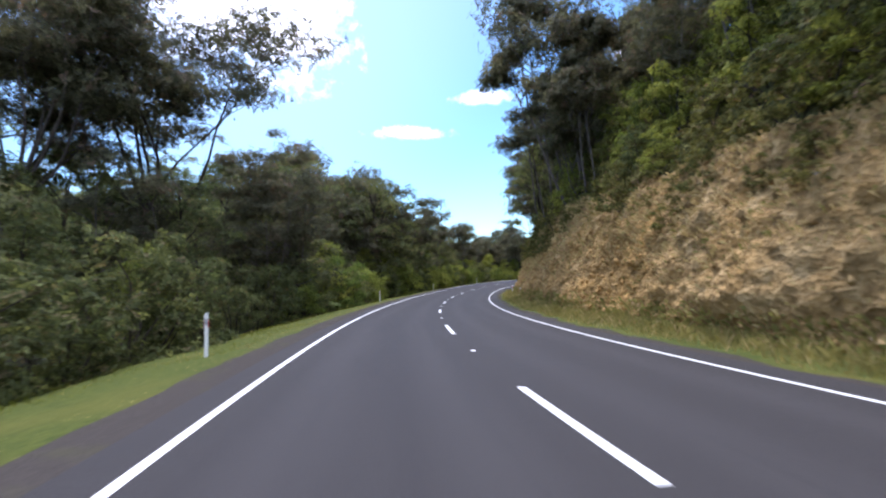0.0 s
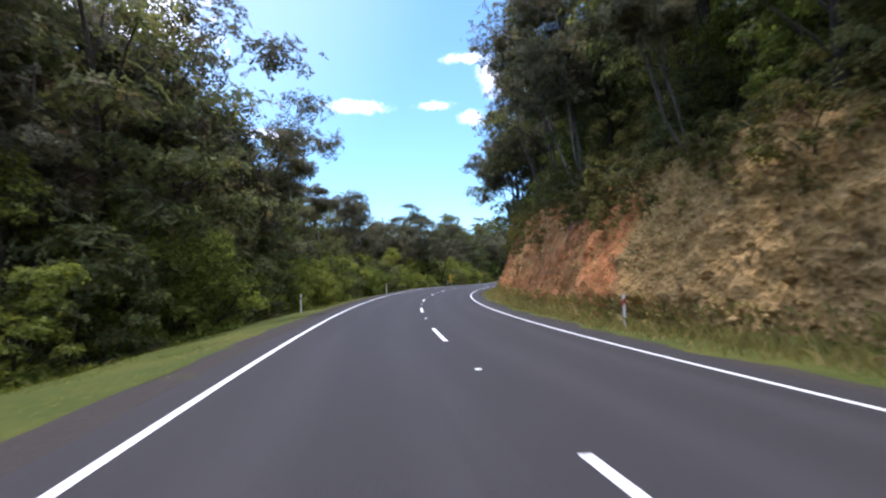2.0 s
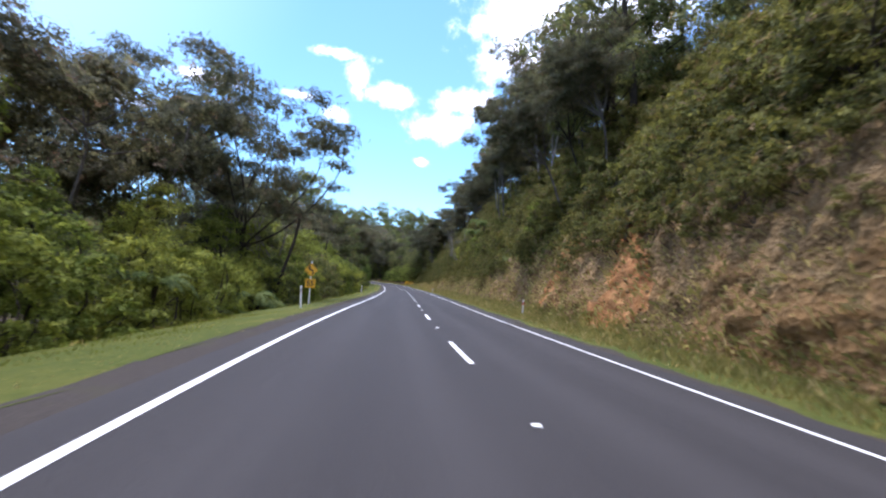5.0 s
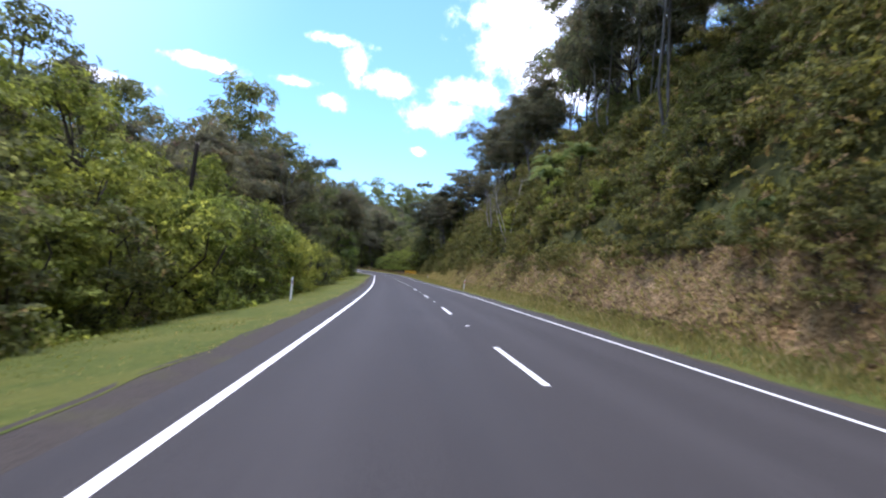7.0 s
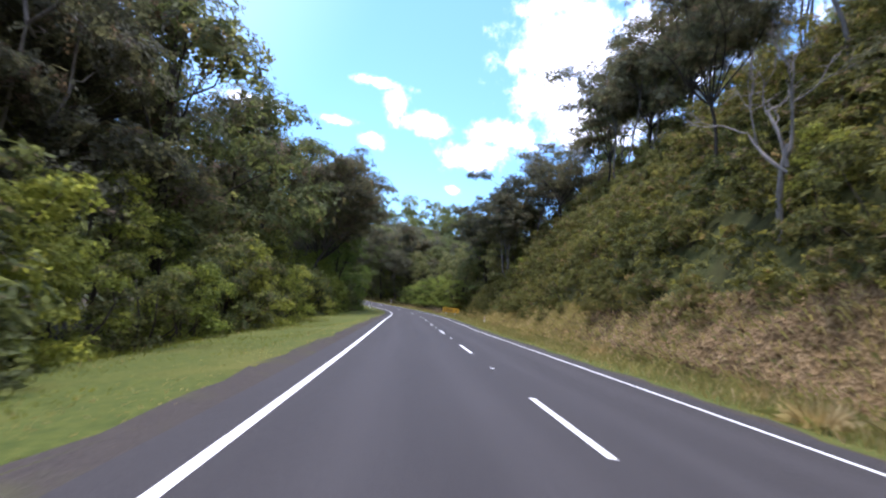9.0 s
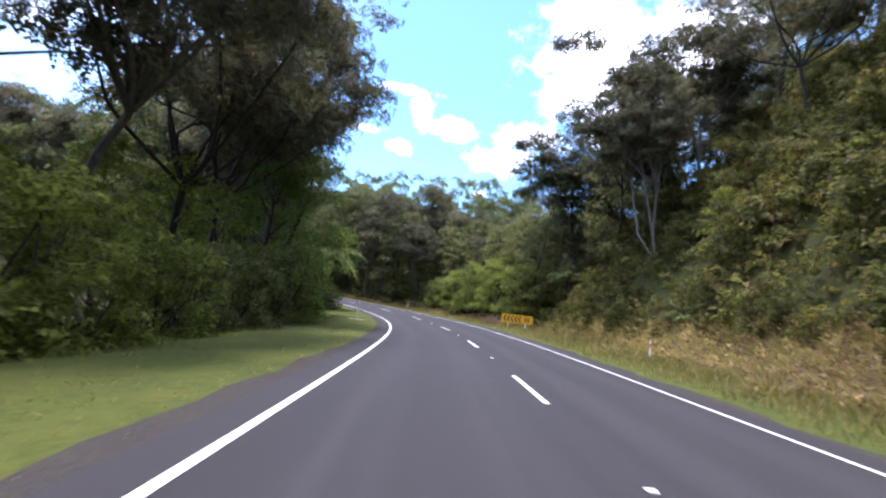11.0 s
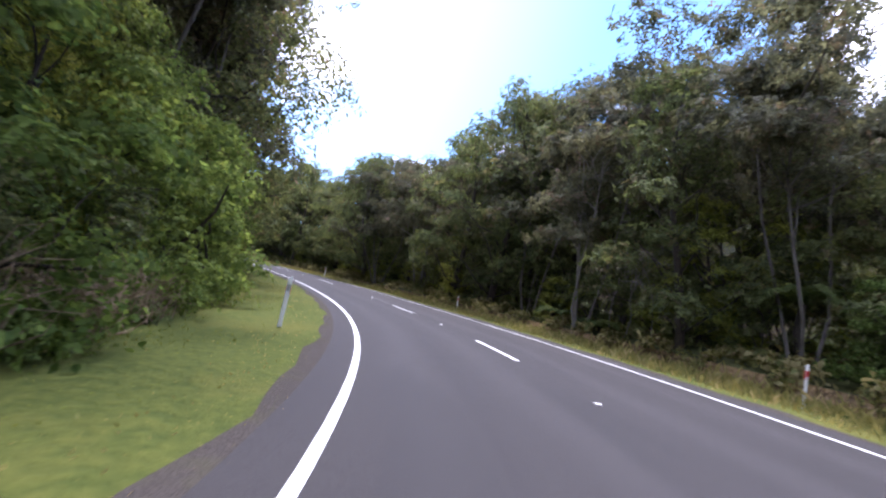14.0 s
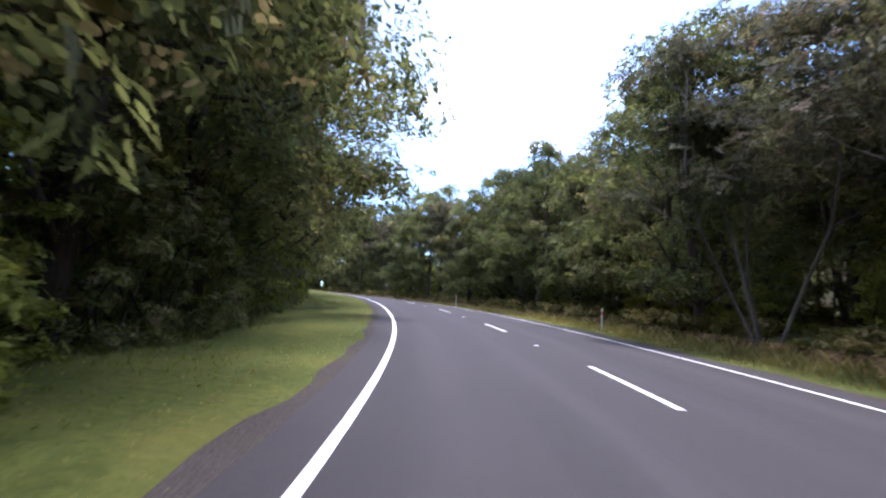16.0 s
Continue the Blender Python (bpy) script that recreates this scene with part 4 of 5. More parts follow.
for rank in range(2):
    s = 277.0 + rank
    while s < 390:
        (LIGHT if pr.rand() < 0.4 else DARK).put(s, toe(s) + 2.2 + rank * 3.4 + pr.rand() * 1.4, (0.45 + 0.35 * pr.rand()) * (1 + 0.7 * rank))
        s += 3.0 + pr.rand() + rank * 0.6
# the upper part of the first cutting is half grown over
s = -5.0
while s < 64:
    for k in range(2):
        d = toe(s) + cut(s) * lean(s) * (0.62 + 0.38 * pr.rand())
        (FERN if pr.rand() < 0.15 else SCRUB).put(s + pr.rand(), d, 0.22 + 0.28 * pr.rand())
    s += 1.9 + pr.rand() * 0.8
s = 104.0
while s < 150:
    d = toe(s) + cut(s) * lean(s) * (0.70 + 0.3 * pr.rand())
    SCRUB.put(s + pr.rand(), d, 0.3 + 0.28 * pr.rand())
    s += 1.6 + pr.rand() * 0.8
s = 54.0
while s < 106:
    d = toe(s) + cut(s) * lean(s) * (0.72 + 0.28 * pr.rand())
    (FERN if pr.rand() < 0.2 else SCRUB).put(s + pr.rand(), d, 0.24 + 0.3 * pr.rand())
    s += 1.3 + pr.rand() * 0.8
# scrub hanging down over the face of the cutting
s = 64.0
while s < 262:
    top = toe(s) + cut(s) * lean(s)
    if pr.rand() < np.interp(s, [20, 60, 70, 105, 118, 140, 262], [.45, .6, .5, .45, .95, .95, .95]):
        d = toe(s) + cut(s) * lean(s) * (0.55 + 0.4 * pr.rand())
        SCRUB.put(s, d, 0.30 + 0.28 * pr.rand())
    s += 2.2 + pr.rand() * 1.2
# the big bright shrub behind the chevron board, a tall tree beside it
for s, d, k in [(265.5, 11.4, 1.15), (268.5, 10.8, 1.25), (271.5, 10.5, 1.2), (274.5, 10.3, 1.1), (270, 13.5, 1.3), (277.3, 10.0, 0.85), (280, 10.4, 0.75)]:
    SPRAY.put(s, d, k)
KANUKA.put(262.8, 17.0, 1.5, which=1)
PONGA.put(267.4, -7.0, 1.0, which=2)
for s, d, k in [(266.2, -6.9, 0.45), (267.0, -6.4, 0.42), (268.3, -7.0, 0.55), (269.6, -7.6, 0.7), (265.0, -7.8, 0.75), (267.6, -9.4, 1.1), (271, -8.8, 0.9), (250.5, -9.4, 0.5), (253.2, -9.3, 0.55), (256, -9.2, 0.5), (258.6, -9.1, 0.55), (261.2, -9.0, 0.6)]:
    DARK.put(s, d, k)
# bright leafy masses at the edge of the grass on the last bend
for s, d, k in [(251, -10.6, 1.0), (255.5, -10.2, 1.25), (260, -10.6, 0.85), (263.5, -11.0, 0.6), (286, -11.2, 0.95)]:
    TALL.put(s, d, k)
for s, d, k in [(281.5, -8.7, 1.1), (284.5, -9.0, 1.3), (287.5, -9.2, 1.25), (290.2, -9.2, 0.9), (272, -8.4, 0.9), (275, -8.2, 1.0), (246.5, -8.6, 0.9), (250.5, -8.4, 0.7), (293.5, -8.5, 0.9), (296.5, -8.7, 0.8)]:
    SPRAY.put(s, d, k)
for s, d, k in [(119, -9.4, 0.6), (176, -11.2, 1.15), (260.6, 12.4, 0.75), (301, 9.8, 0.6), (247, -9.6, 0.85),
                (283, 11.0, 0.8), (93, 11, 0.9), (40, 12.5, 1.0), (31, -10.2, 0.7)]:
    PONGA.put(s, d, k, which=int(s) % 2)
BARE.put(142, -12.0, 1.2)
s = 281.0
while s < 340:
    (LEAFY if pr.rand() < 0.25 else BROAD).put(s, 11.0 + pr.rand() * 1.5, 0.6 + 0.3 * pr.rand())
    s += 4.6 + pr.rand() * 1.5
# dense bush behind the chevron board
for d0 in (15.5, 20.0, 26.0):
    s = 258.0
    while s < 292:
        (BROAD if d0 < 24 else KANUKA_FAR).put(s, d0 + pr.normal(), 0.75 + 0.3 * pr.rand())
        s += 5.5 + pr.rand()
# the bush closes behind the far end of the bend
for d in np.arange(-16, 17, 3.2):
    DARK.put(412, d, 1.3)
    BROAD_FAR.put(417, d, 1.3)
# trees that stand out on the slope: open crowns that lean over the road, one pale twin stem
for s, d, hgt, kind, tip in [(137.5, 11.0, 10.5, 2, -24), (140.5, 13.5, 12, 1, -16), (134.5, 13.0, 11, 2, -8), (146, 17, 13, 0, -6), (155, 19, 13, 1, 0), (163, 21, 13, 2, 0),
                             (204, 15.5, 13, 2, -5), (211, 14.5, 13, 1, -5), (186, 19, 15, 0, 0), (194, 19, 14, 1, 0), (178, 21, 15, 2, 0),
                             (251, 13.0, 11.5, 2, -4), (256.5, 16.5, 13, 2, -2), (246, 17.5, 14, 0, 0), (240, 20, 16, 1, 0), (234, 22, 16, 0, 0), (254.5, 18.5, 15, 2, 0), (228, 23, 16, 1, 0),
                             (264.2, 14.6, 16.5, 2, 0)]:
    SPREAD.put(s, d, hgt / 18.0, which=kind, lean_to=tip)
LOW_FERN = Bed([tree_fern(65, 0.45, 2.0, 12, 0.75, 0.5), tree_fern(66, 0.7, 1.8, 11, 0.8, 0.55)])
for s, d, k in [(127.2, -8.6, 1.0), (129.6, -9.1, 0.9), (31.5, -8.7, 0.8), (125.0, -9.2, 0.8), (289.5, 8.9, 0.7), (293.2, 8.8, 0.8)]:
    LOW_FERN.put(s, d, k)
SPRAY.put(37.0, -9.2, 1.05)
BARE.put(200.5, 10.2, 1.0)
TWIN = Bed([kanuka(305, 11.0, 1.0, M_WHITE_BARK, 1500, 0.34, True)])
TWIN.put(194.0, 10.4, 0.72)
for s, d, k in [(185, 11.5, 0.9), (191, 13.5, 0.95), (181, 12.5, 0.8)]:
    PONGA.put(s, d, k, which=0)


def far_woods(name, inside, count, seed):
    """Distant forest, one mass of tufted crowns on the far land."""
    rng = np.random.RandomState(seed)
    mid = np.stack([MIDX, MIDY], 1)[::8]
    mids, rads = [], []
    tries = 0
    while len(mids) < count * 6 and tries < 150000:
        tries += 1
        x, y = rng.uniform(-130, 270), rng.uniform(-40, 430)
        if not inside(x, y):
            continue
        dist = np.sqrt(((mid - (x, y)) ** 2).sum(1).min())
        if dist < 31:
            continue
        z = GZ[((GP - (x, y)) ** 2).sum(1).argmin()]
        g = 12 * (0.7 + 0.5 * rng.rand())
        for i in range(6):
            mids.append((x + rng.normal() * 1.9, y + rng.normal() * 1.9, z + g * (0.08 + 0.87 * (i + rng.rand()) / 6)))
            w = g * (0.17 + 0.08 * rng.rand())
            rads.append((w, w, w * 0.7))
    V, F = leaves(rng, mids, rads, len(mids) * 13, 2.0, 0.6, shell=0.5)
    ob = new(name, mesh_of(name, V, F, M_BROAD))
    return tagged(ob, "distant dark green forest covering the far hills", "forest", kind="stuff")


far_woods("far_woods", lambda x, y: x < MIDX[::40][np.abs(MIDY[::40] - y).argmin()], 1000, 3)
far_woods("far_woods", lambda x, y: x >= MIDX[::40][np.abs(MIDY[::40] - y).argmin()], 1100, 4)


# ---- grass ----
def grass(name, s0, s1, near, far, count, height, mat, label, seed):
    rng = np.random.RandomState(seed)
    s = rng.uniform(s0, s1, count)
    u = rng.rand(count)
    d = near(s) * (1 - u) + far(s) * u
    d = d + rng.normal(size=count) * 0.08
    P = spot(s, d, land(s, d) - 0.03)
    ang = rng.rand(count) * 6.28
    hh = height(s, u) * (0.5 + 0.9 * rng.rand(count))
    w = 0.005 + 0.009 * rng.rand(count)
    side = np.stack([np.cos(ang), np.sin(ang), 0 * ang], 1)
    lean_v = np.stack([rng.normal(size=count), rng.normal(size=count), 0 * ang], 1) * 0.35
    a = P - side * w[:, None]
    b = P + side * w[:, None]
    m = P + lean_v * hh[:, None] * 0.4 + np.array([0, 0, 1.0]) * hh[:, None] * 0.65
    c = P + lean_v * hh[:, None] + np.array([0, 0, 1.0]) * hh[:, None]
    V = np.stack([a, b, m + side * w[:, None] * 0.6, c], 1).reshape(-1, 3)
    ob = new(name, mesh_of(name, V, np.arange(count * 4).reshape(-1, 4), mat))
    return tagged(ob, label, "grass", kind="stuff")


def bank_grass(name, s0, s1, u0, u1, count, height, mat, label, seed, bias=1.0, clump=0.0):
    """Blades that grow out of the cut face itself and droop; clump above 0 leaves bare ground between tufts."""
    rng = np.random.RandomState(seed)
    rows = np.nonzero((BANK["s"] >= s0) & (BANK["s"] <= s1))[0]
    i = rows[rng.randint(len(rows) - 1, size=count)]
    u = u0 + (u1 - u0) * rng.rand(count) ** bias
    j = np.clip(np.searchsorted(BANK["u"], u), 1, len(BANK["u"]) - 2)
    w1, w2 = rng.rand(count, 1), rng.rand(count, 1)
    p = BANK["p"]
    P = p[i, j] + (p[i + 1, j] - p[i, j]) * w1 + (p[i, j + 1] - p[i, j]) * w2
    if clump:
        P = P[wobble(P, 1.6, seed) + 0.35 * rng.normal(size=count) > clump - 0.3]
        i = i[:len(P)]
    n = len(P)
    a = heading(BANK["s"][i])
    out = -np.stack([np.cos(a), np.sin(a), 0 * a], 1)
    ang = rng.rand(n) * 6.28
    side = np.stack([np.cos(ang), np.sin(ang), 0 * ang], 1) * (0.0025 + 0.0045 * rng.rand(n))[:, None]
    hh = (height * (0.5 + 0.9 * rng.rand(n)))[:, None]
    way_v = out * 0.30 + np.array([0, 0, 0.8]) + rng.normal(size=(n, 3)) * 0.28
    root = P - out * 0.02
    knee = P + way_v * hh * 0.6
    tip = P + way_v * hh * 0.9 + (out * 0.25 - np.array([0, 0, 0.30])) * hh
    V = np.stack([root - side, root + side, knee + side * 0.7, tip], 1).reshape(-1, 3)
    ob = new(name, mesh_of(name, V, np.arange(n * 4).reshape(-1, 4), mat))
    return tagged(ob, label, "grass", kind="stuff")


grass("grass", -8, 330, lambda s: left_edge(s) - 0.9, one(-8.9), 62000, lambda s, u: 0.05 + 0.11 * u ** 2, M_GRASS, "short green grass on the verge below the road", 1)
grass("grass", -8, 330, lambda s: left_edge(s) + 0.22, lambda s: left_edge(s) - 0.95, 15000, lambda s, u: 0.03 + 0.03 * u, M_STRAW, "sparse dry grass creeping over the gravel shoulder", 21)
grass("grass", -12, 345, ragged(4.7, 2), lambda s: toe(s) + 0.12, 64000, lambda s, u: 0.12 + 0.30 * u, M_ROUGH, "long rough grass along the foot of the bank", 2)
bank_grass("grass", -12, 345, 0.0, 0.12, 22000, 0.24, M_ROUGH, "long soft grass growing up the foot of the cutting", 31, 1.7)
bank_grass("dry_grass", 104, 218, 0.05, 1.02, 13000, 0.28, M_STRAW, "dry straw-coloured grass on the low bank", 3, 0.9, 0.2)
bank_grass("grass", 104, 218, 0.02, 1.02, 12000, 0.26, M_ROUGH, "olive grass tufts on the low bank", 34, 1.3, 0.25)
bank_grass("grass", 212, 265, 0.0, 1.02, 16000, 0.26, M_ROUGH, "rough olive grass on the low bank", 33, 0.9)


def bank_rubble():
    """Loose stones and clods lying on the cut face."""
    rng = np.random.RandomState(12)
    n = 5200
    s = np.where(rng.rand(n) < 0.4, rng.uniform(-6, 60, n), rng.uniform(-8, 215, n))
    u = rng.rand(n) ** 1.3
    d = toe(s) + cut(s) * lean(s) * u
    P = spot(s, d, land(s, d)) + rng.normal(size=(n, 3)) * 0.12
    a = heading(s)
    P -= np.stack([np.cos(a), np.sin(a), 0 * a], 1) * (0.25 * rng.rand(n))[:, None]
    R = (0.035 + 0.11 * rng.rand(n) ** 2.5) * np.where(s > 54, 0.65, 1.0)
    corners = np.array([(1, 0, 0), (-1, 0, 0), (0, 1, 0), (0, -1, 0), (0, 0, 1), (0, 0, -1)], float)
    faces = np.array([(0, 2, 4), (2, 1, 4), (1, 3, 4), (3, 0, 4), (2, 0, 5), (1, 2, 5), (3, 1, 5), (0, 3, 5)])
    V = P[:, None] + corners[None] * R[:, None, None] * (0.6 + 0.7 * rng.rand(n, 6, 1)) + rng.normal(size=(n, 6, 3)) * R[:, None, None] * 0.25
    F = faces[None] + (np.arange(n) * 6)[:, None, None]
    which = np.repeat(np.where((s > 54) & (s < 98), 1, np.where(s > 104, 2, 0)), 8)
    ob = new("bank_rubble", mesh_of("bank_rubble", V.reshape(-1, 3), F.reshape(-1, 3), [M_CLAY, M_RED, M_EARTH], which))
    return tagged(ob, "loose stones and clods on the clay cutting", "stones", kind="stuff")


bank_rubble()
bank_grass("dry_grass", -8, 104, 0.1, 1.0, 9000, 0.20, M_STRAW, "dry wisps of grass clinging to the cutting", 4, 0.8, 0.2)


def hill_cover():
    """Low fern and creeper that hides the soil of the slopes above the first cutting."""
    rng = np.random.RandomState(21)
    n = 2600
    s = rng.uniform(-8, 112, n)
    top = toe(s) + cut(s) * lean(s)
    d = top + rng.rand(n) ** 1.4 * 20
    mids = spot(s, d, land(s, d) + 0.1)
    w = 0.45 + 0.4 * rng.rand(n)
    V, F = leaves(rng, mids, np.stack([w, w, w * 0.6], 1), 44000, 0.40, 0.6, shell=0.5)
    ob = new("hill_cover", mesh_of("hill_cover", V, F, M_SCRUB))
    return tagged(ob, "low olive fern and creeper covering the slope", "undergrowth", kind="stuff")


def bracken():
    """Billowing mounds of bracken and creeper on the steep slope, sunlit on top with dark hollows between."""
    rng = np.random.RandomState(23)
    s, off = np.meshgrid(np.arange(106, 268, 1.25), 20.5 * np.linspace(0, 1, 38) ** 1.25 - 0.2, indexing="ij")
    s = s.ravel() + rng.normal(size=s.size) * 0.45
    off = off.ravel() + rng.normal(size=s.size) * 0.22
    top = toe(s) + cut(s) * lean(s)
    d = top + off
    w = (0.55 + 0.75 * rng.rand(len(s)) ** 1.6) * np.clip(0.65 + off * 0.15, 0.6, 1.05)
    ground_p = spot(s, d, land(s, d))
    w = w * np.clip(0.80 + 0.95 * wobble(ground_p, 0.75, 17), 0.5, 1.75)   # clumps and hollows
    mids = ground_p + np.array([0, 0, 1.0]) * (0.45 * w)[:, None]
    V, F = leaves(rng, mids, np.stack([w * 1.1, w * 1.1, w * 0.85], 1), 150000, 0.43, 0.75, 0.25, shell=0.72, fine=True)
    ob = new("bracken", mesh_of("bracken", V, F, M_BRACKEN))
    return tagged(ob, "billowing yellow-green bracken and creeper on the steep slope", "bracken", kind="stuff")


def forest_floor():
    """Brown and green undergrowth at the foot of the forest wall."""
    rng = np.random.RandomState(24)
    n = 900
    s = rng.uniform(272, 372, n)
    d = toe(s) + 0.1 + rng.rand(n) ** 1.3 * 6
    w = 0.25 + 0.45 * rng.rand(n)
    mids = spot(s, d, land(s, d) + 0.25 * w)
    for name, mat, label, pick in (("undergrowth", M_SCRUB, "low green undergrowth at the foot of the forest", rng.rand(n) < 0.6),
                                   ("dead_bracken", M_STRAW, "brown dead bracken at the foot of the forest", rng.rand(n) < 0.4)):
        V, F = leaves(rng, mids[pick], np.stack([w, w, w * 0.9], 1)[pick], 22000 if mat is M_SCRUB else 12000, 0.24, 0.5, 0.3, shell=0.4, fine=True)
        tagged(new(name, mesh_of(name, V, F, mat)), label, "undergrowth", kind="stuff")


def high_scrub():
    """The bushes of the upper slope, grown into one rough cover."""
    rng = np.random.RandomState(22)
    mids, rads = [], []
    for s, d, hgt in HIGH_SCRUB:
        for i in range(8):
            a, u = i * 2.4 + rng.rand(), (i + 0.5) / 8
            r = hgt * 0.62 * math.sqrt(1 - u * u * 0.9) * (0.5 + 0.5 * rng.rand())
            dd = d + math.cos(a) * r
            mids.append(spot(s + math.sin(a) * r, dd, float(land(s, dd)) + hgt * u * 0.9))
            w = hgt * (0.18 + 0.08 * rng.rand())
            rads.append((w, w, w * 0.75))
    V, F = leaves(rng, mids, rads, len(mids) * 52, 0.40, 0.6, 0.1, shell=0.5)
    ob = new("scrub", mesh_of("scrub", V, F, M_SCRUB))
    return tagged(ob, "dense olive green scrub on the upper slope", "scrub", kind="stuff")


high_scrub()
hill_cover()
bracken()
forest_floor()
bank_grass("dry_grass", -6, 58, 0.35, 1.02, 12000, 0.24, M_STRAW, "golden dry grass clinging to the first cutting", 5, 0.6, 0.1)


# ---- signs and posts ----
def plain(name, color, rough=0.5, metal=0.0, spot_amount=0.15):
    k = Mat(name)
    n = k.noise(6, 5, 0.7)
    dirt = k.ramp(n, [(0.5, (0, 0, 0)), (0.75, (spot_amount,) * 3)])
    k.bump(k.noise(40, 2), 0.08, 0.003)
    return k.done(k.mix(dirt, color, tuple(c * 0.35 + 0.04 for c in color)), rough, metal)


M_WHITE = plain("white plastic", (0.86, 0.85, 0.82), 0.5)
M_REDREF = plain("red reflector", (0.62, 0.03, 0.03), 0.3)
M_YELLOW = plain("yellow sign sheeting", (0.80, 0.42, 0.02), 0.4, 0, 0.1)
M_BLACK = plain("black sign print", (0.015, 0.015, 0.016), 0.45, 0, 0.05)
M_STEEL = plain("galvanised steel", (0.42, 0.43, 0.44), 0.45, 0.6)
M_TIMBER = bark_material("weathered timber", (0.16, 0.13, 0.10), (0.42, 0.38, 0.32))
M_TWIG = bark_material("dry twigs", (0.16, 0.11, 0.07), (0.40, 0.30, 0.20))


def box(bm, x0, y0, z0, x1, y1, z1, soft=0.0):
    r = bmesh.ops.create_cube(bm, size=1.0)
    bmesh.ops.scale(bm, vec=(x1 - x0, y1 - y0, z1 - z0), verts=r["verts"])
    bmesh.ops.translate(bm, vec=((x0 + x1) / 2, (y0 + y1) / 2, (z0 + z1) / 2), verts=r["verts"])
    if soft:
        es = list({e for v in r["verts"] for e in v.link_edges})
        bmesh.ops.bevel(bm, geom=es, offset=soft, segments=2, affect="EDGES")


def facing(s, d, turn=0.0, h=None, tip=0.0):
    """A pose on the ground whose -y side faces the coming traffic."""
    x, y, z = spot(s, d, land(s, d) if h is None else h)
    return pose(x, y, z, 0, tip, math.degrees(float(heading(s))) + turn)


def marker_post(red):
    """Slim white plastic edge post with a slanted top and a reflector."""
    base = new("marker_post")
    base.empty_display_size = 0.2
    bm = bmesh.new()
    box(bm, -0.042, -0.02, -0.3, 0.042, 0.02, 1.0, 0.012)
    for v in bm.verts:
        if v.co.z > 0.9:
            v.co.z += v.co.x * 0.5
    part("post", bm, M_WHITE, base)
    bm = bmesh.new()
    box(bm, -0.030, -0.026, 0.72, 0.030, -0.0195, 0.86, 0.003)
    for x0, x1 in ((-0.046, -0.0405), (0.0405, 0.046)):
        bs = bmesh.new()
        box(bs, x0, -0.021, 0.66, x1, 0.021, 0.84, 0.002)
        part("side_band", bs, M_REDREF, base, "red side band")
    part("reflector", bm, M_REDREF if red else M_STEEL, base, "red reflector" if red else "grey reflector")
    return tagged(base, "slim white plastic edge marker post with a %s reflector" % ("red" if red else "grey"), "marker post", "road edge marker posts")


def post_row(red, places):
    ob = marker_post(red)
    for i, (s, d, tip) in enumerate(places):
        m = facing(s, d, 0, None, tip)
        if i:
            copy_thing(ob, m)
        else:
            ob.matrix_basis = m


# along the road, to its right, lean in degrees
post_row(False, [(8.5, -5.8, 0), (40.5, -6.6, -2), (65, -6.3, 1), (87, -5.2, 0), (123.2, -5.4, -3), (165, -6.2, 0), (258.2, -5.1, 3), (280.4, -4.9, 2)])
post_row(True, [(43, 6.3, -2), (53, 5.6, 0), (129.6, 6.0, 0), (190, 5.3, 4), (243, 7.9, 0), (280, 7.2, 2), (299.5, 7.1, 0), (319, 5.9, 0), (339, 5.2, 0)])


def letters(text, size, mat, parent, x, z, y, name="lettering"):
    cu = bpy.data.curves.new(name, "FONT")
    cu.body, cu.size, cu.align_x, cu.align_y, cu.extrude, cu.offset = text, size, "CENTER", "CENTER", 0.002, size * 0.02
    ob = new(name, cu)
    ob.data.materials.append(mat)
    ob.parent = parent
    ob.matrix_local = pose(x, y, z, 90, 0, 0)
    return ob


def flat_shape(bm, pts, y0, y1):
    f = bm.faces.new([bm.verts.new((x, y0, z)) for x, z in pts])
    r = bmesh.ops.extrude_face_region(bm, geom=[f])
    bmesh.ops.translate(bm, vec=(0, y1 - y0, 0), verts=[v for v in r["geom"] if isinstance(v, bmesh.types.BMVert)])
    bmesh.ops.recalc_face_normals(bm, faces=bm.faces)


def ribbon(pts, w):
    """Outline of a thick bent line through pts."""
    left, right = [], []
    for i, (x, z) in enumerate(pts):
        a = Vector(pts[max(i - 1, 0)])
        b = Vector(pts[min(i + 1, len(pts) - 1)])
        t = (b - a).normalized()
        left.append((x - t.y * w, z + t.x * w))
        right.append((x + t.y * w, z - t.x * w))
    return left + right[::-1]


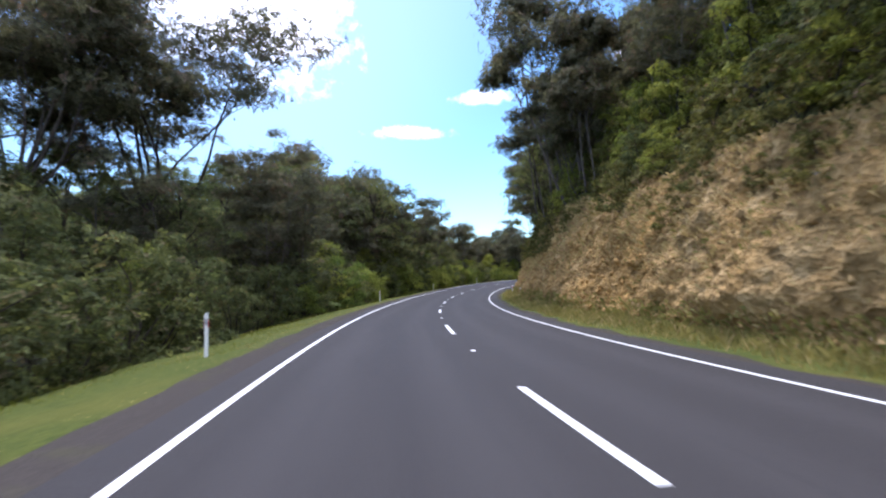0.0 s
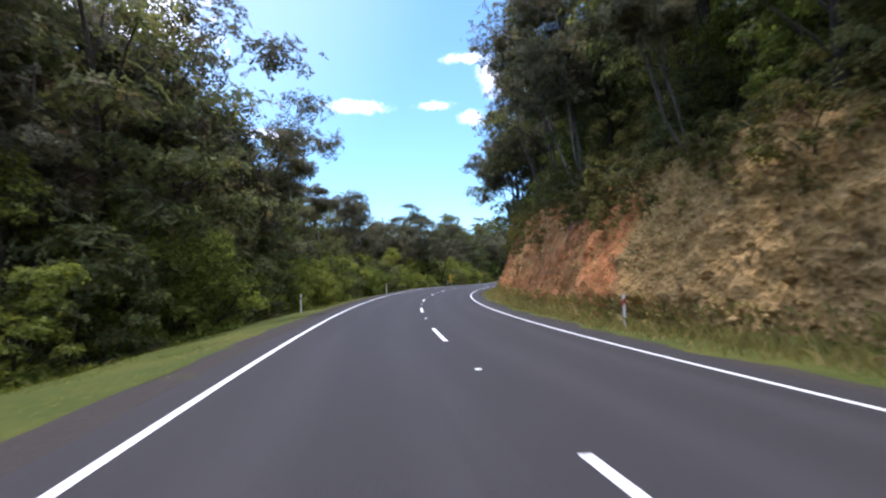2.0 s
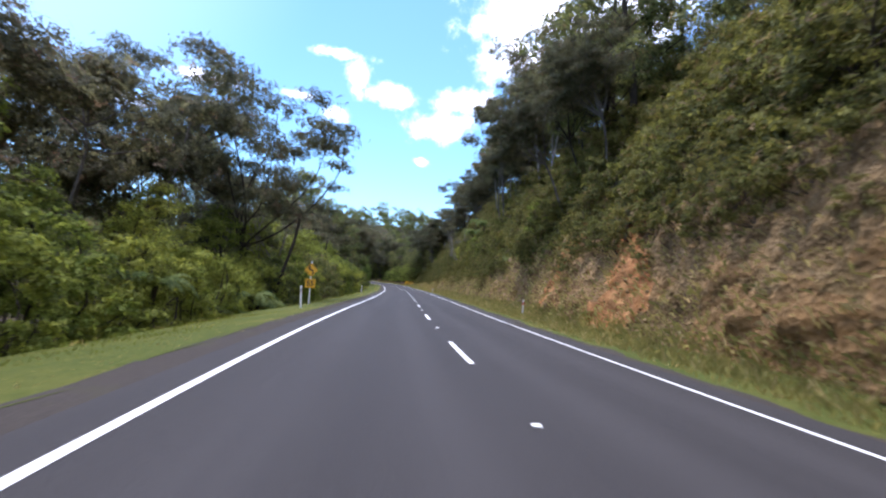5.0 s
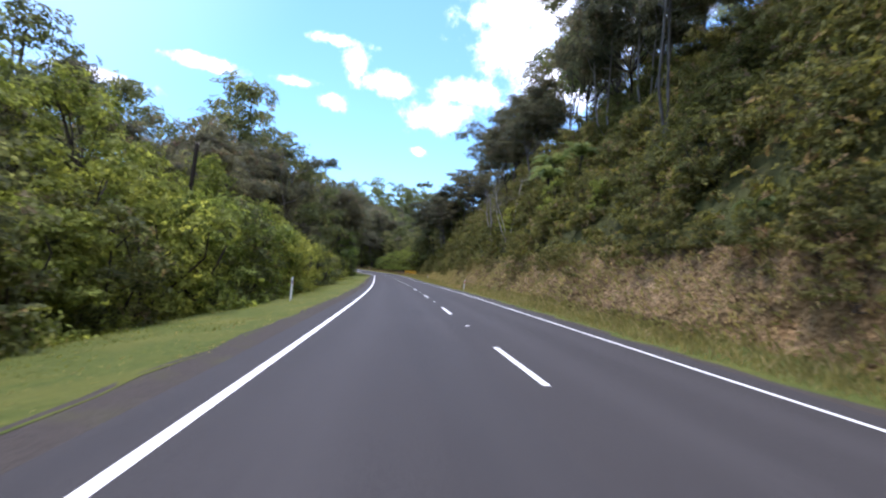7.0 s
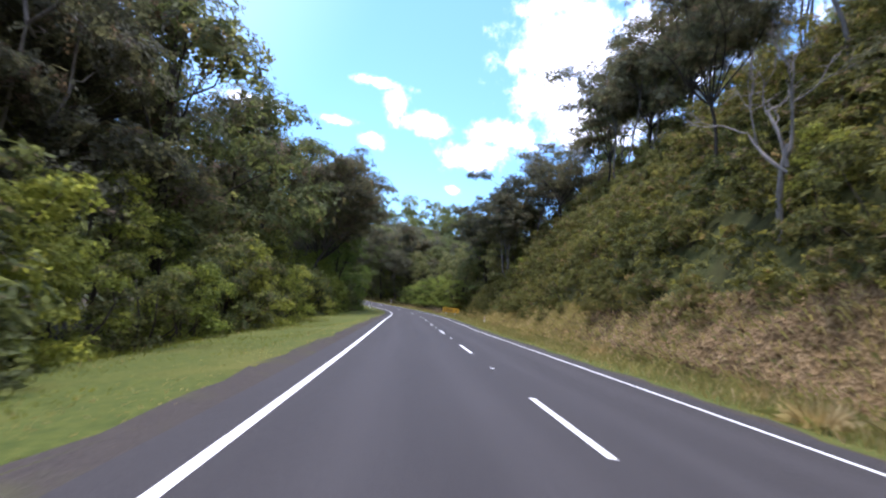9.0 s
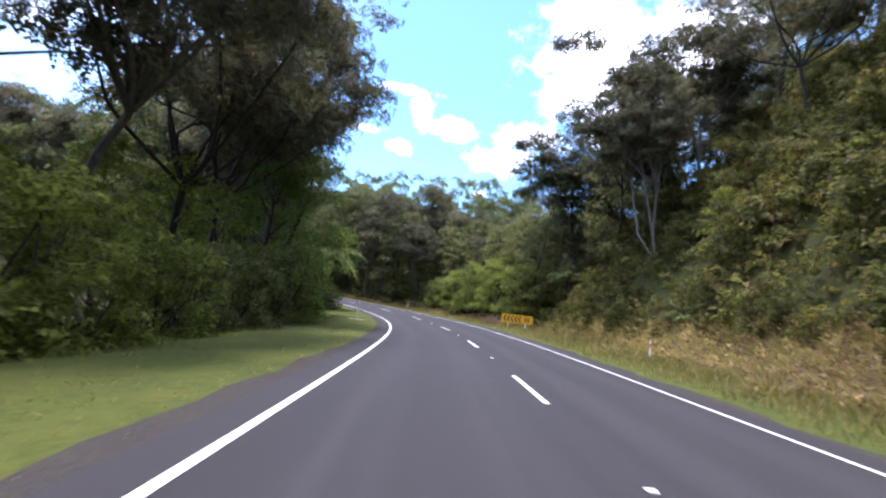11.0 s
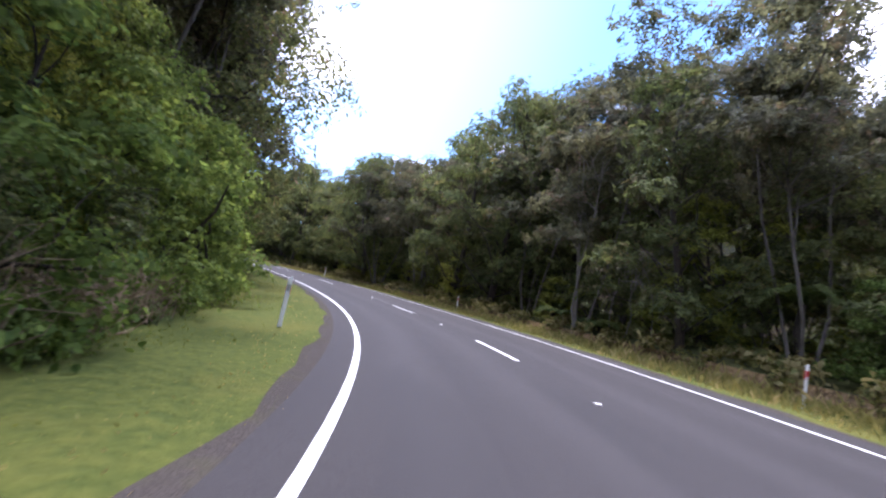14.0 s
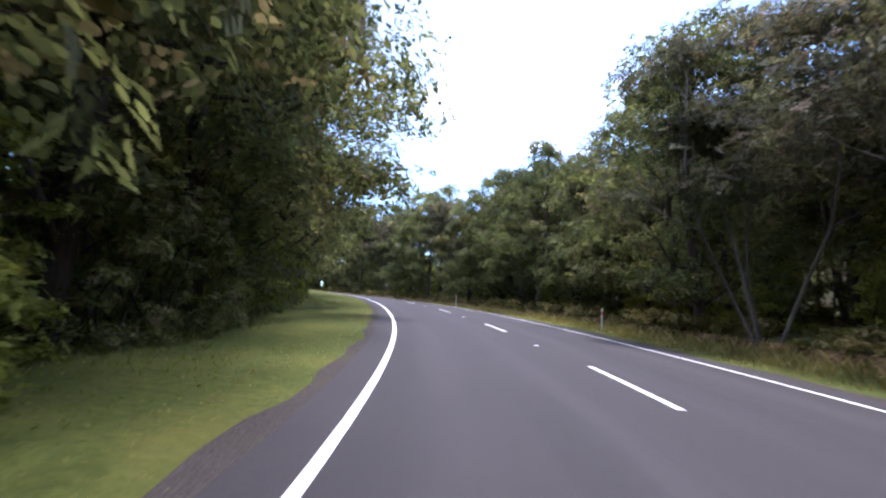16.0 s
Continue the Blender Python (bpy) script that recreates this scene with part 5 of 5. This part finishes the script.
def curve_sign():
    base = new("warning_sign")
    base.empty_display_size = 0.3
    bm = bmesh.new()
    bmesh.ops.create_cone(bm, cap_ends=True, segments=14, radius1=0.045, radius2=0.045, depth=2.9)
    bmesh.ops.translate(bm, vec=(0, 0.05, 1.1), verts=bm.verts)
    part("pole", bm, M_WHITE, base)
    k, zc = 0.42, 2.04
    bm = bmesh.new()
    flat_shape(bm, [(0, zc - k), (k, zc), (0, zc + k), (-k, zc)], 0.0, -0.012)
    bmesh.ops.bevel(bm, geom=[e for e in bm.edges if abs(e.verts[0].co.y - e.verts[1].co.y) > 0.005], offset=0.05, segments=3, affect="EDGES")
    plate = part("diamond_plate", bm, M_YELLOW, base, "yellow diamond plate")
    b = 0.375
    for i in range(4):
        c = [(0, zc - b), (b, zc), (0, zc + b), (-b, zc)]
        bm = bmesh.new()
        flat_shape(bm, ribbon([c[i], c[(i + 1) % 4]], 0.009), -0.013, -0.015)
        part("border", bm, M_BLACK, plate)
    bm = bmesh.new()
    flat_shape(bm, ribbon([(0.10, zc - 0.24), (0.10, zc - 0.05), (0.06, zc + 0.0), (-0.06, zc + 0.0), (-0.10, zc + 0.05), (-0.10, zc + 0.12)], 0.038), -0.013, -0.016)
    part("arrow_shaft", bm, M_BLACK, plate)
    bm = bmesh.new()
    flat_shape(bm, [(-0.20, zc + 0.11), (0.0, zc + 0.11), (-0.10, zc + 0.26)], -0.013, -0.016)
    part("arrow_head", bm, M_BLACK, plate)
    bm = bmesh.new()
    box(bm, -0.30, -0.012, 0.98, 0.30, 0.0, 1.50, 0.005)
    speed = part("speed_plate", bm, M_YELLOW, base, "yellow square speed plate")
    letters("55", 0.42, M_BLACK, speed, 0, 1.24, -0.014)
    for z in (1.1, 1.38, 1.9, 2.2):
        bm = bmesh.new()
        box(bm, -0.06, -0.002, z - 0.02, 0.06, 0.10, z + 0.02, 0.004)
        part("bracket", bm, M_STEEL, base)
    return tagged(base, "yellow diamond warning sign with black arrow and 55 plate", "road sign")


curve_sign().matrix_basis = facing(130.7, -6.5, 4)


def chevron_board():
    base = new("chevron_sign")
    base.empty_display_size = 0.3
    w, z0, z1 = 1.36, 0.50, 1.24
    bm = bmesh.new()
    box(bm, -w, -0.02, z0, w, 0.0, z1, 0.006)
    board = part("board", bm, M_YELLOW, base, "yellow board")
    zc, hh = (z0 + z1) / 2, 0.27
    for i in range(5):
        x = -w + 0.12 + i * 0.325
        bm = bmesh.new()
        flat_shape(bm, [(x, zc), (x + 0.17, zc + hh), (x + 0.31, zc + hh), (x + 0.14, zc), (x + 0.31, zc - hh), (x + 0.17, zc - hh)], -0.021, -0.024)
        part("chevron", bm, M_BLACK, board)
    letters("55", 0.50, M_BLACK, board, 0.82, zc, -0.022)
    for x in (-0.75, 0.75):
        bm = bmesh.new()
        box(bm, x - 0.05, 0.002, -0.4, x + 0.05, 0.10, z1 - 0.06, 0.008)
        part("post", bm, M_WHITE, base)
    return tagged(base, "long yellow chevron board with black arrows and 55", "road sign")


chevron_board().matrix_basis = facing(262, 9.0, -14)


def brush_pile():
    rng = np.random.RandomState(8)
    tw = []
    for _ in range(170):
        a = np.array([rng.normal() * 0.35, rng.normal() * 0.3, rng.rand() * 0.3])
        d = np.array([rng.normal() * 0.6, rng.normal() * 0.5, 0.5 + rng.rand() * 0.7])
        tw.append(tube(bend(a, a + d * (0.5 + 0.5 * rng.rand()), 4, rng, 0.12), np.linspace(0.012, 0.004, 4), 3))
    ob = new("dead_shrub", mesh_of("dead_shrub", *join(tw), M_TWIG))
    return tagged(ob, "dead brown twiggy brush at the edge of the grass", "shrub")


BRUSH = Bed([brush_pile()])
for s, d, k in [(263, 7.1, 1.0), (272, -7.0, 1.0), (274.4, -7.2, 1.2), (277, -7.1, 1.0), (279.3, -7.3, 0.9), (270.3, -7.3, 0.9)]:
    BRUSH.put(s, d, k)

bm = bmesh.new()
box(bm, -0.05, -0.02, -0.4, 0.05, 0.02, 0.42, 0.01)
for v in bm.verts:
    if v.co.z > 0.3:
        v.co.z += v.co.x * 0.9
me = bpy.data.meshes.new("post_stump")
bm.to_mesh(me)
bm.free()
me.materials.append(M_WHITE)
stump = tagged(new("post_stump", me), "short broken white marker post leaning in the grass", "marker post")
stump.matrix_basis = facing(269.4, -5.0, 0, None, -14)

# raised reflective studs between the centre dashes
stud = None
for k in range(-2, 36):
    s0 = 10 * k + 6.5 + (3.75 if k > 29 else 0)
    x, y, z = spot(s0, 0.0, 0.002)
    m = pose(x, y, z, 0, 0, math.degrees(float(heading(s0))))
    if stud is None:
        bm = bmesh.new()
        box(bm, -0.05, -0.05, 0.0, 0.05, 0.05, 0.018, 0.008)
        for v in bm.verts:
            if v.co.z > 0.01:
                v.co.y *= 0.55
        me = bpy.data.meshes.new("road_stud")
        bm.to_mesh(me)
        bm.free()
        me.materials.append(M_WHITE)
        stud = tagged(new("road_stud", me), "small white raised reflective road stud", "road stud", "road studs")
        stud.matrix_basis = m
    else:
        copy_thing(stud, m)


# ---- fallen wood ----
M_BLEACHED = bark_material("bleached wood", (0.42, 0.40, 0.36), (0.72, 0.70, 0.65))

def branch(seed, length, thick, mat, label, twigs=5, name="fallen_branch"):
    rng = np.random.RandomState(seed)
    path = bend((-length / 2, 0, thick), (length / 2, 0, thick * 1.5), 8, rng, 0.05)
    path[:, 2] = np.abs(path[:, 2] - thick) * 0.6 + thick
    wood = [tube(path, np.linspace(thick, thick * 0.45, 8), 7)]
    for _ in range(twigs):
        a = path[2 + rng.randint(5)]
        d = np.array([0.5 + rng.rand(), rng.normal() * 0.8, abs(rng.normal()) * 0.25])
        wood.append(tube(bend(a, a + d * length * 0.16, 4, rng, 0.08), np.linspace(thick * 0.45, thick * 0.15, 4), 4))
    ob = new(name, mesh_of(name, *join(wood), mat, smooth=True))
    return tagged(ob, label, "branch")


def lay(ob, s, d, turn, up=0.0, slope=0.0):
    x, y, z = spot(s, d, land(s, d) + up)
    ob.matrix_basis = pose(x, y, z, 0, slope, math.degrees(float(heading(s))) + turn)


lay(branch(1, 0.85, 0.022, M_BLEACHED, "bleached fallen branch lying on the grass verge"), 252.8, -5.3, 20)
lay(branch(2, 2.6, 0.06, M_PALE_BARK, "grey fallen log caught on the clay cutting", 3, "fallen_log"), 7.4, 7.55, 78, 0.25)
lay(branch(3, 2.0, 0.05, M_BARK, "grey fallen log caught on the clay cutting", 2, "fallen_log"), 9.6, 7.2, 95, 0.25)
lay(branch(4, 1.6, 0.03, M_BARK, "dry fallen branch at the foot of the bank"), 105, 6.3, 60)


def lay_on_bank(ob, s, u, turn, slope):
    """Rests a piece of wood against the cut face, u of the way up."""
    i, j = np.abs(BANK["s"] - s).argmin(), np.abs(BANK["u"] - u).argmin()
    x, y, z = BANK["p"][i, j]
    a = float(heading(s))
    ob.matrix_basis = pose(x - 0.01 * math.cos(a), y - 0.01 * math.sin(a), z, 0, slope, math.degrees(a) + turn)


lay_on_bank(branch(5, 1.0, 0.035, M_BARK, "dry fallen branch caught on the red clay face", 4), 67.0, 0.22, 88, 30)
lay_on_bank(branch(6, 1.2, 0.03, M_BARK, "dry fallen branch caught on the red clay face", 3), 64.0, 0.34, 96, -14)
lay_on_bank(branch(7, 2.8, 0.035, M_PALE_BARK, "pale dead branch hanging down the clay face", 3), 60.6, 0.70, 84, 72)
lay_on_bank(branch(8, 2.4, 0.03, M_PALE_BARK, "pale dead branch hanging down the clay face", 3), 61.7, 0.66, 80, 76)
lay_on_bank(branch(9, 2.2, 0.028, M_PALE_BARK, "pale dead branch hanging down the clay face", 2), 59.4, 0.74, 92, 68)


def straw_tuft(seed, label, count=420, reach=0.75):
    """A tussock of dead straw-coloured blades."""
    rng = np.random.RandomState(seed)
    ang, out = rng.rand(count) * 6.28, rng.rand(count)
    foot = np.stack([np.cos(ang), np.sin(ang), 0 * ang], 1) * (0.22 * np.sqrt(out))[:, None]
    way_v = np.stack([np.cos(ang) * out, np.sin(ang) * out, 1.15 - 0.6 * out], 1) + rng.normal(size=(count, 3)) * 0.15
    ln = reach * (0.5 + 0.6 * rng.rand(count))[:, None]
    sd = np.stack([-np.sin(ang), np.cos(ang), 0 * ang], 1) * 0.012
    tip = foot + way_v * ln - np.array([0, 0, 1.0]) * (ln * out[:, None] * 0.35)
    V = np.stack([foot - sd, foot + sd, foot + way_v * ln * 0.6 + sd * 0.7, tip], 1).reshape(-1, 3)
    ob = new("tussock", mesh_of("tussock", V, np.arange(count * 4).reshape(-1, 4), M_STRAW))
    return tagged(ob, label, "tussock", "dry tussocks")


TUSSOCK = Bed([straw_tuft(1, "dry straw-coloured tussock at the foot of the bank"), straw_tuft(2, "dry straw-coloured tussock at the foot of the bank", 320, 0.55)])
for s, d, k in [(193.9, 5.6, 1.1), (192.6, 6.4, 0.9), (197, 7.2, 1.0), (186, 7.0, 0.9), (207, 7.8, 1.2), (173, 7.3, 0.8), (222, 8.6, 1.1), (236, 9.2, 1.0), (151, 7.4, 0.9), (98, 6.5, 0.8),
                (58, 6.6, 0.9), (34, 6.7, 0.8), (24, 6.8, 1.0), (14, 6.7, 0.8), (70, 6.4, 0.9), (264.6, 9.6, 1.2), (265.6, 8.9, 0.9)]:
    TUSSOCK.put(s, min(d, toe(s) - 0.1) if s < 262 else d, k)

# slim pale saplings that stand in front of the forest past the chevron board
SAPLING = Bed([bare_tree(82, 9.0, 0.06), bare_tree(83, 9.0, 0.05)])
for s, d, k in [(289.0, 9.0, 0.62), (288.0, 8.8, 0.5), (287.0, 9.3, 0.66), (296, 9.6, 0.6), (303, 9.2, 0.55)]:
    SAPLING.put(s, d, k)


def dead_tree(seed, height):
    """A broken bare trunk with a jagged top."""
    rng = np.random.RandomState(seed)
    path = bend((0, 0, -0.5), (rng.normal() * 0.2, rng.normal() * 0.2, height), 9, rng, 0.02)
    V, F = tube(path, np.linspace(0.13, 0.09, 9), 9)
    V[-9:, 2] += rng.rand(9) * 0.35
    rim = V[-9:]
    cap = np.array([[i, (i + 1) % 9, 9] for i in range(9)])
    base = new("dead_tree")
    base.empty_display_size = 0.3
    piece("trunk", mesh_of("trunk", V, F, M_DARK_BARK, smooth=True), base)
    piece("broken_top", mesh_of("broken_top", np.concatenate([rim, [path[-1] - np.array([0, 0, 0.15])]]), cap, M_TIMBER), base, "splintered pale broken top")
    return tagged(base, "broken dead tree standing among the leafy shrubs", "dead tree")


for seed, s, d, hgt, tip in [(1, 134.4, -9.4, 6.2, 8), (2, 167, -11.3, 7.9, 0)]:
    x, y, z = spot(s, d, land(s, d))
    dead_tree(seed, hgt).matrix_basis = pose(x, y, z, 0, tip, math.degrees(float(heading(s))))

# shapes that found no place are taken away
for bed in (KANUKA, KANUKA_FAR, BROAD, BROAD_FAR, LEAFY, LIGHT, DARK, SCRUB, PONGA, FERN, NEAR, SPRAY, TALL, SPREAD, TWIN, LOW_FERN, BARE, BRUSH, TUSSOCK, SAPLING):
    for ob in bed.protos:
        if ob not in bed.used:
            for child in list(ob.children):
                bpy.data.objects.remove(child)
            bpy.data.objects.remove(ob)
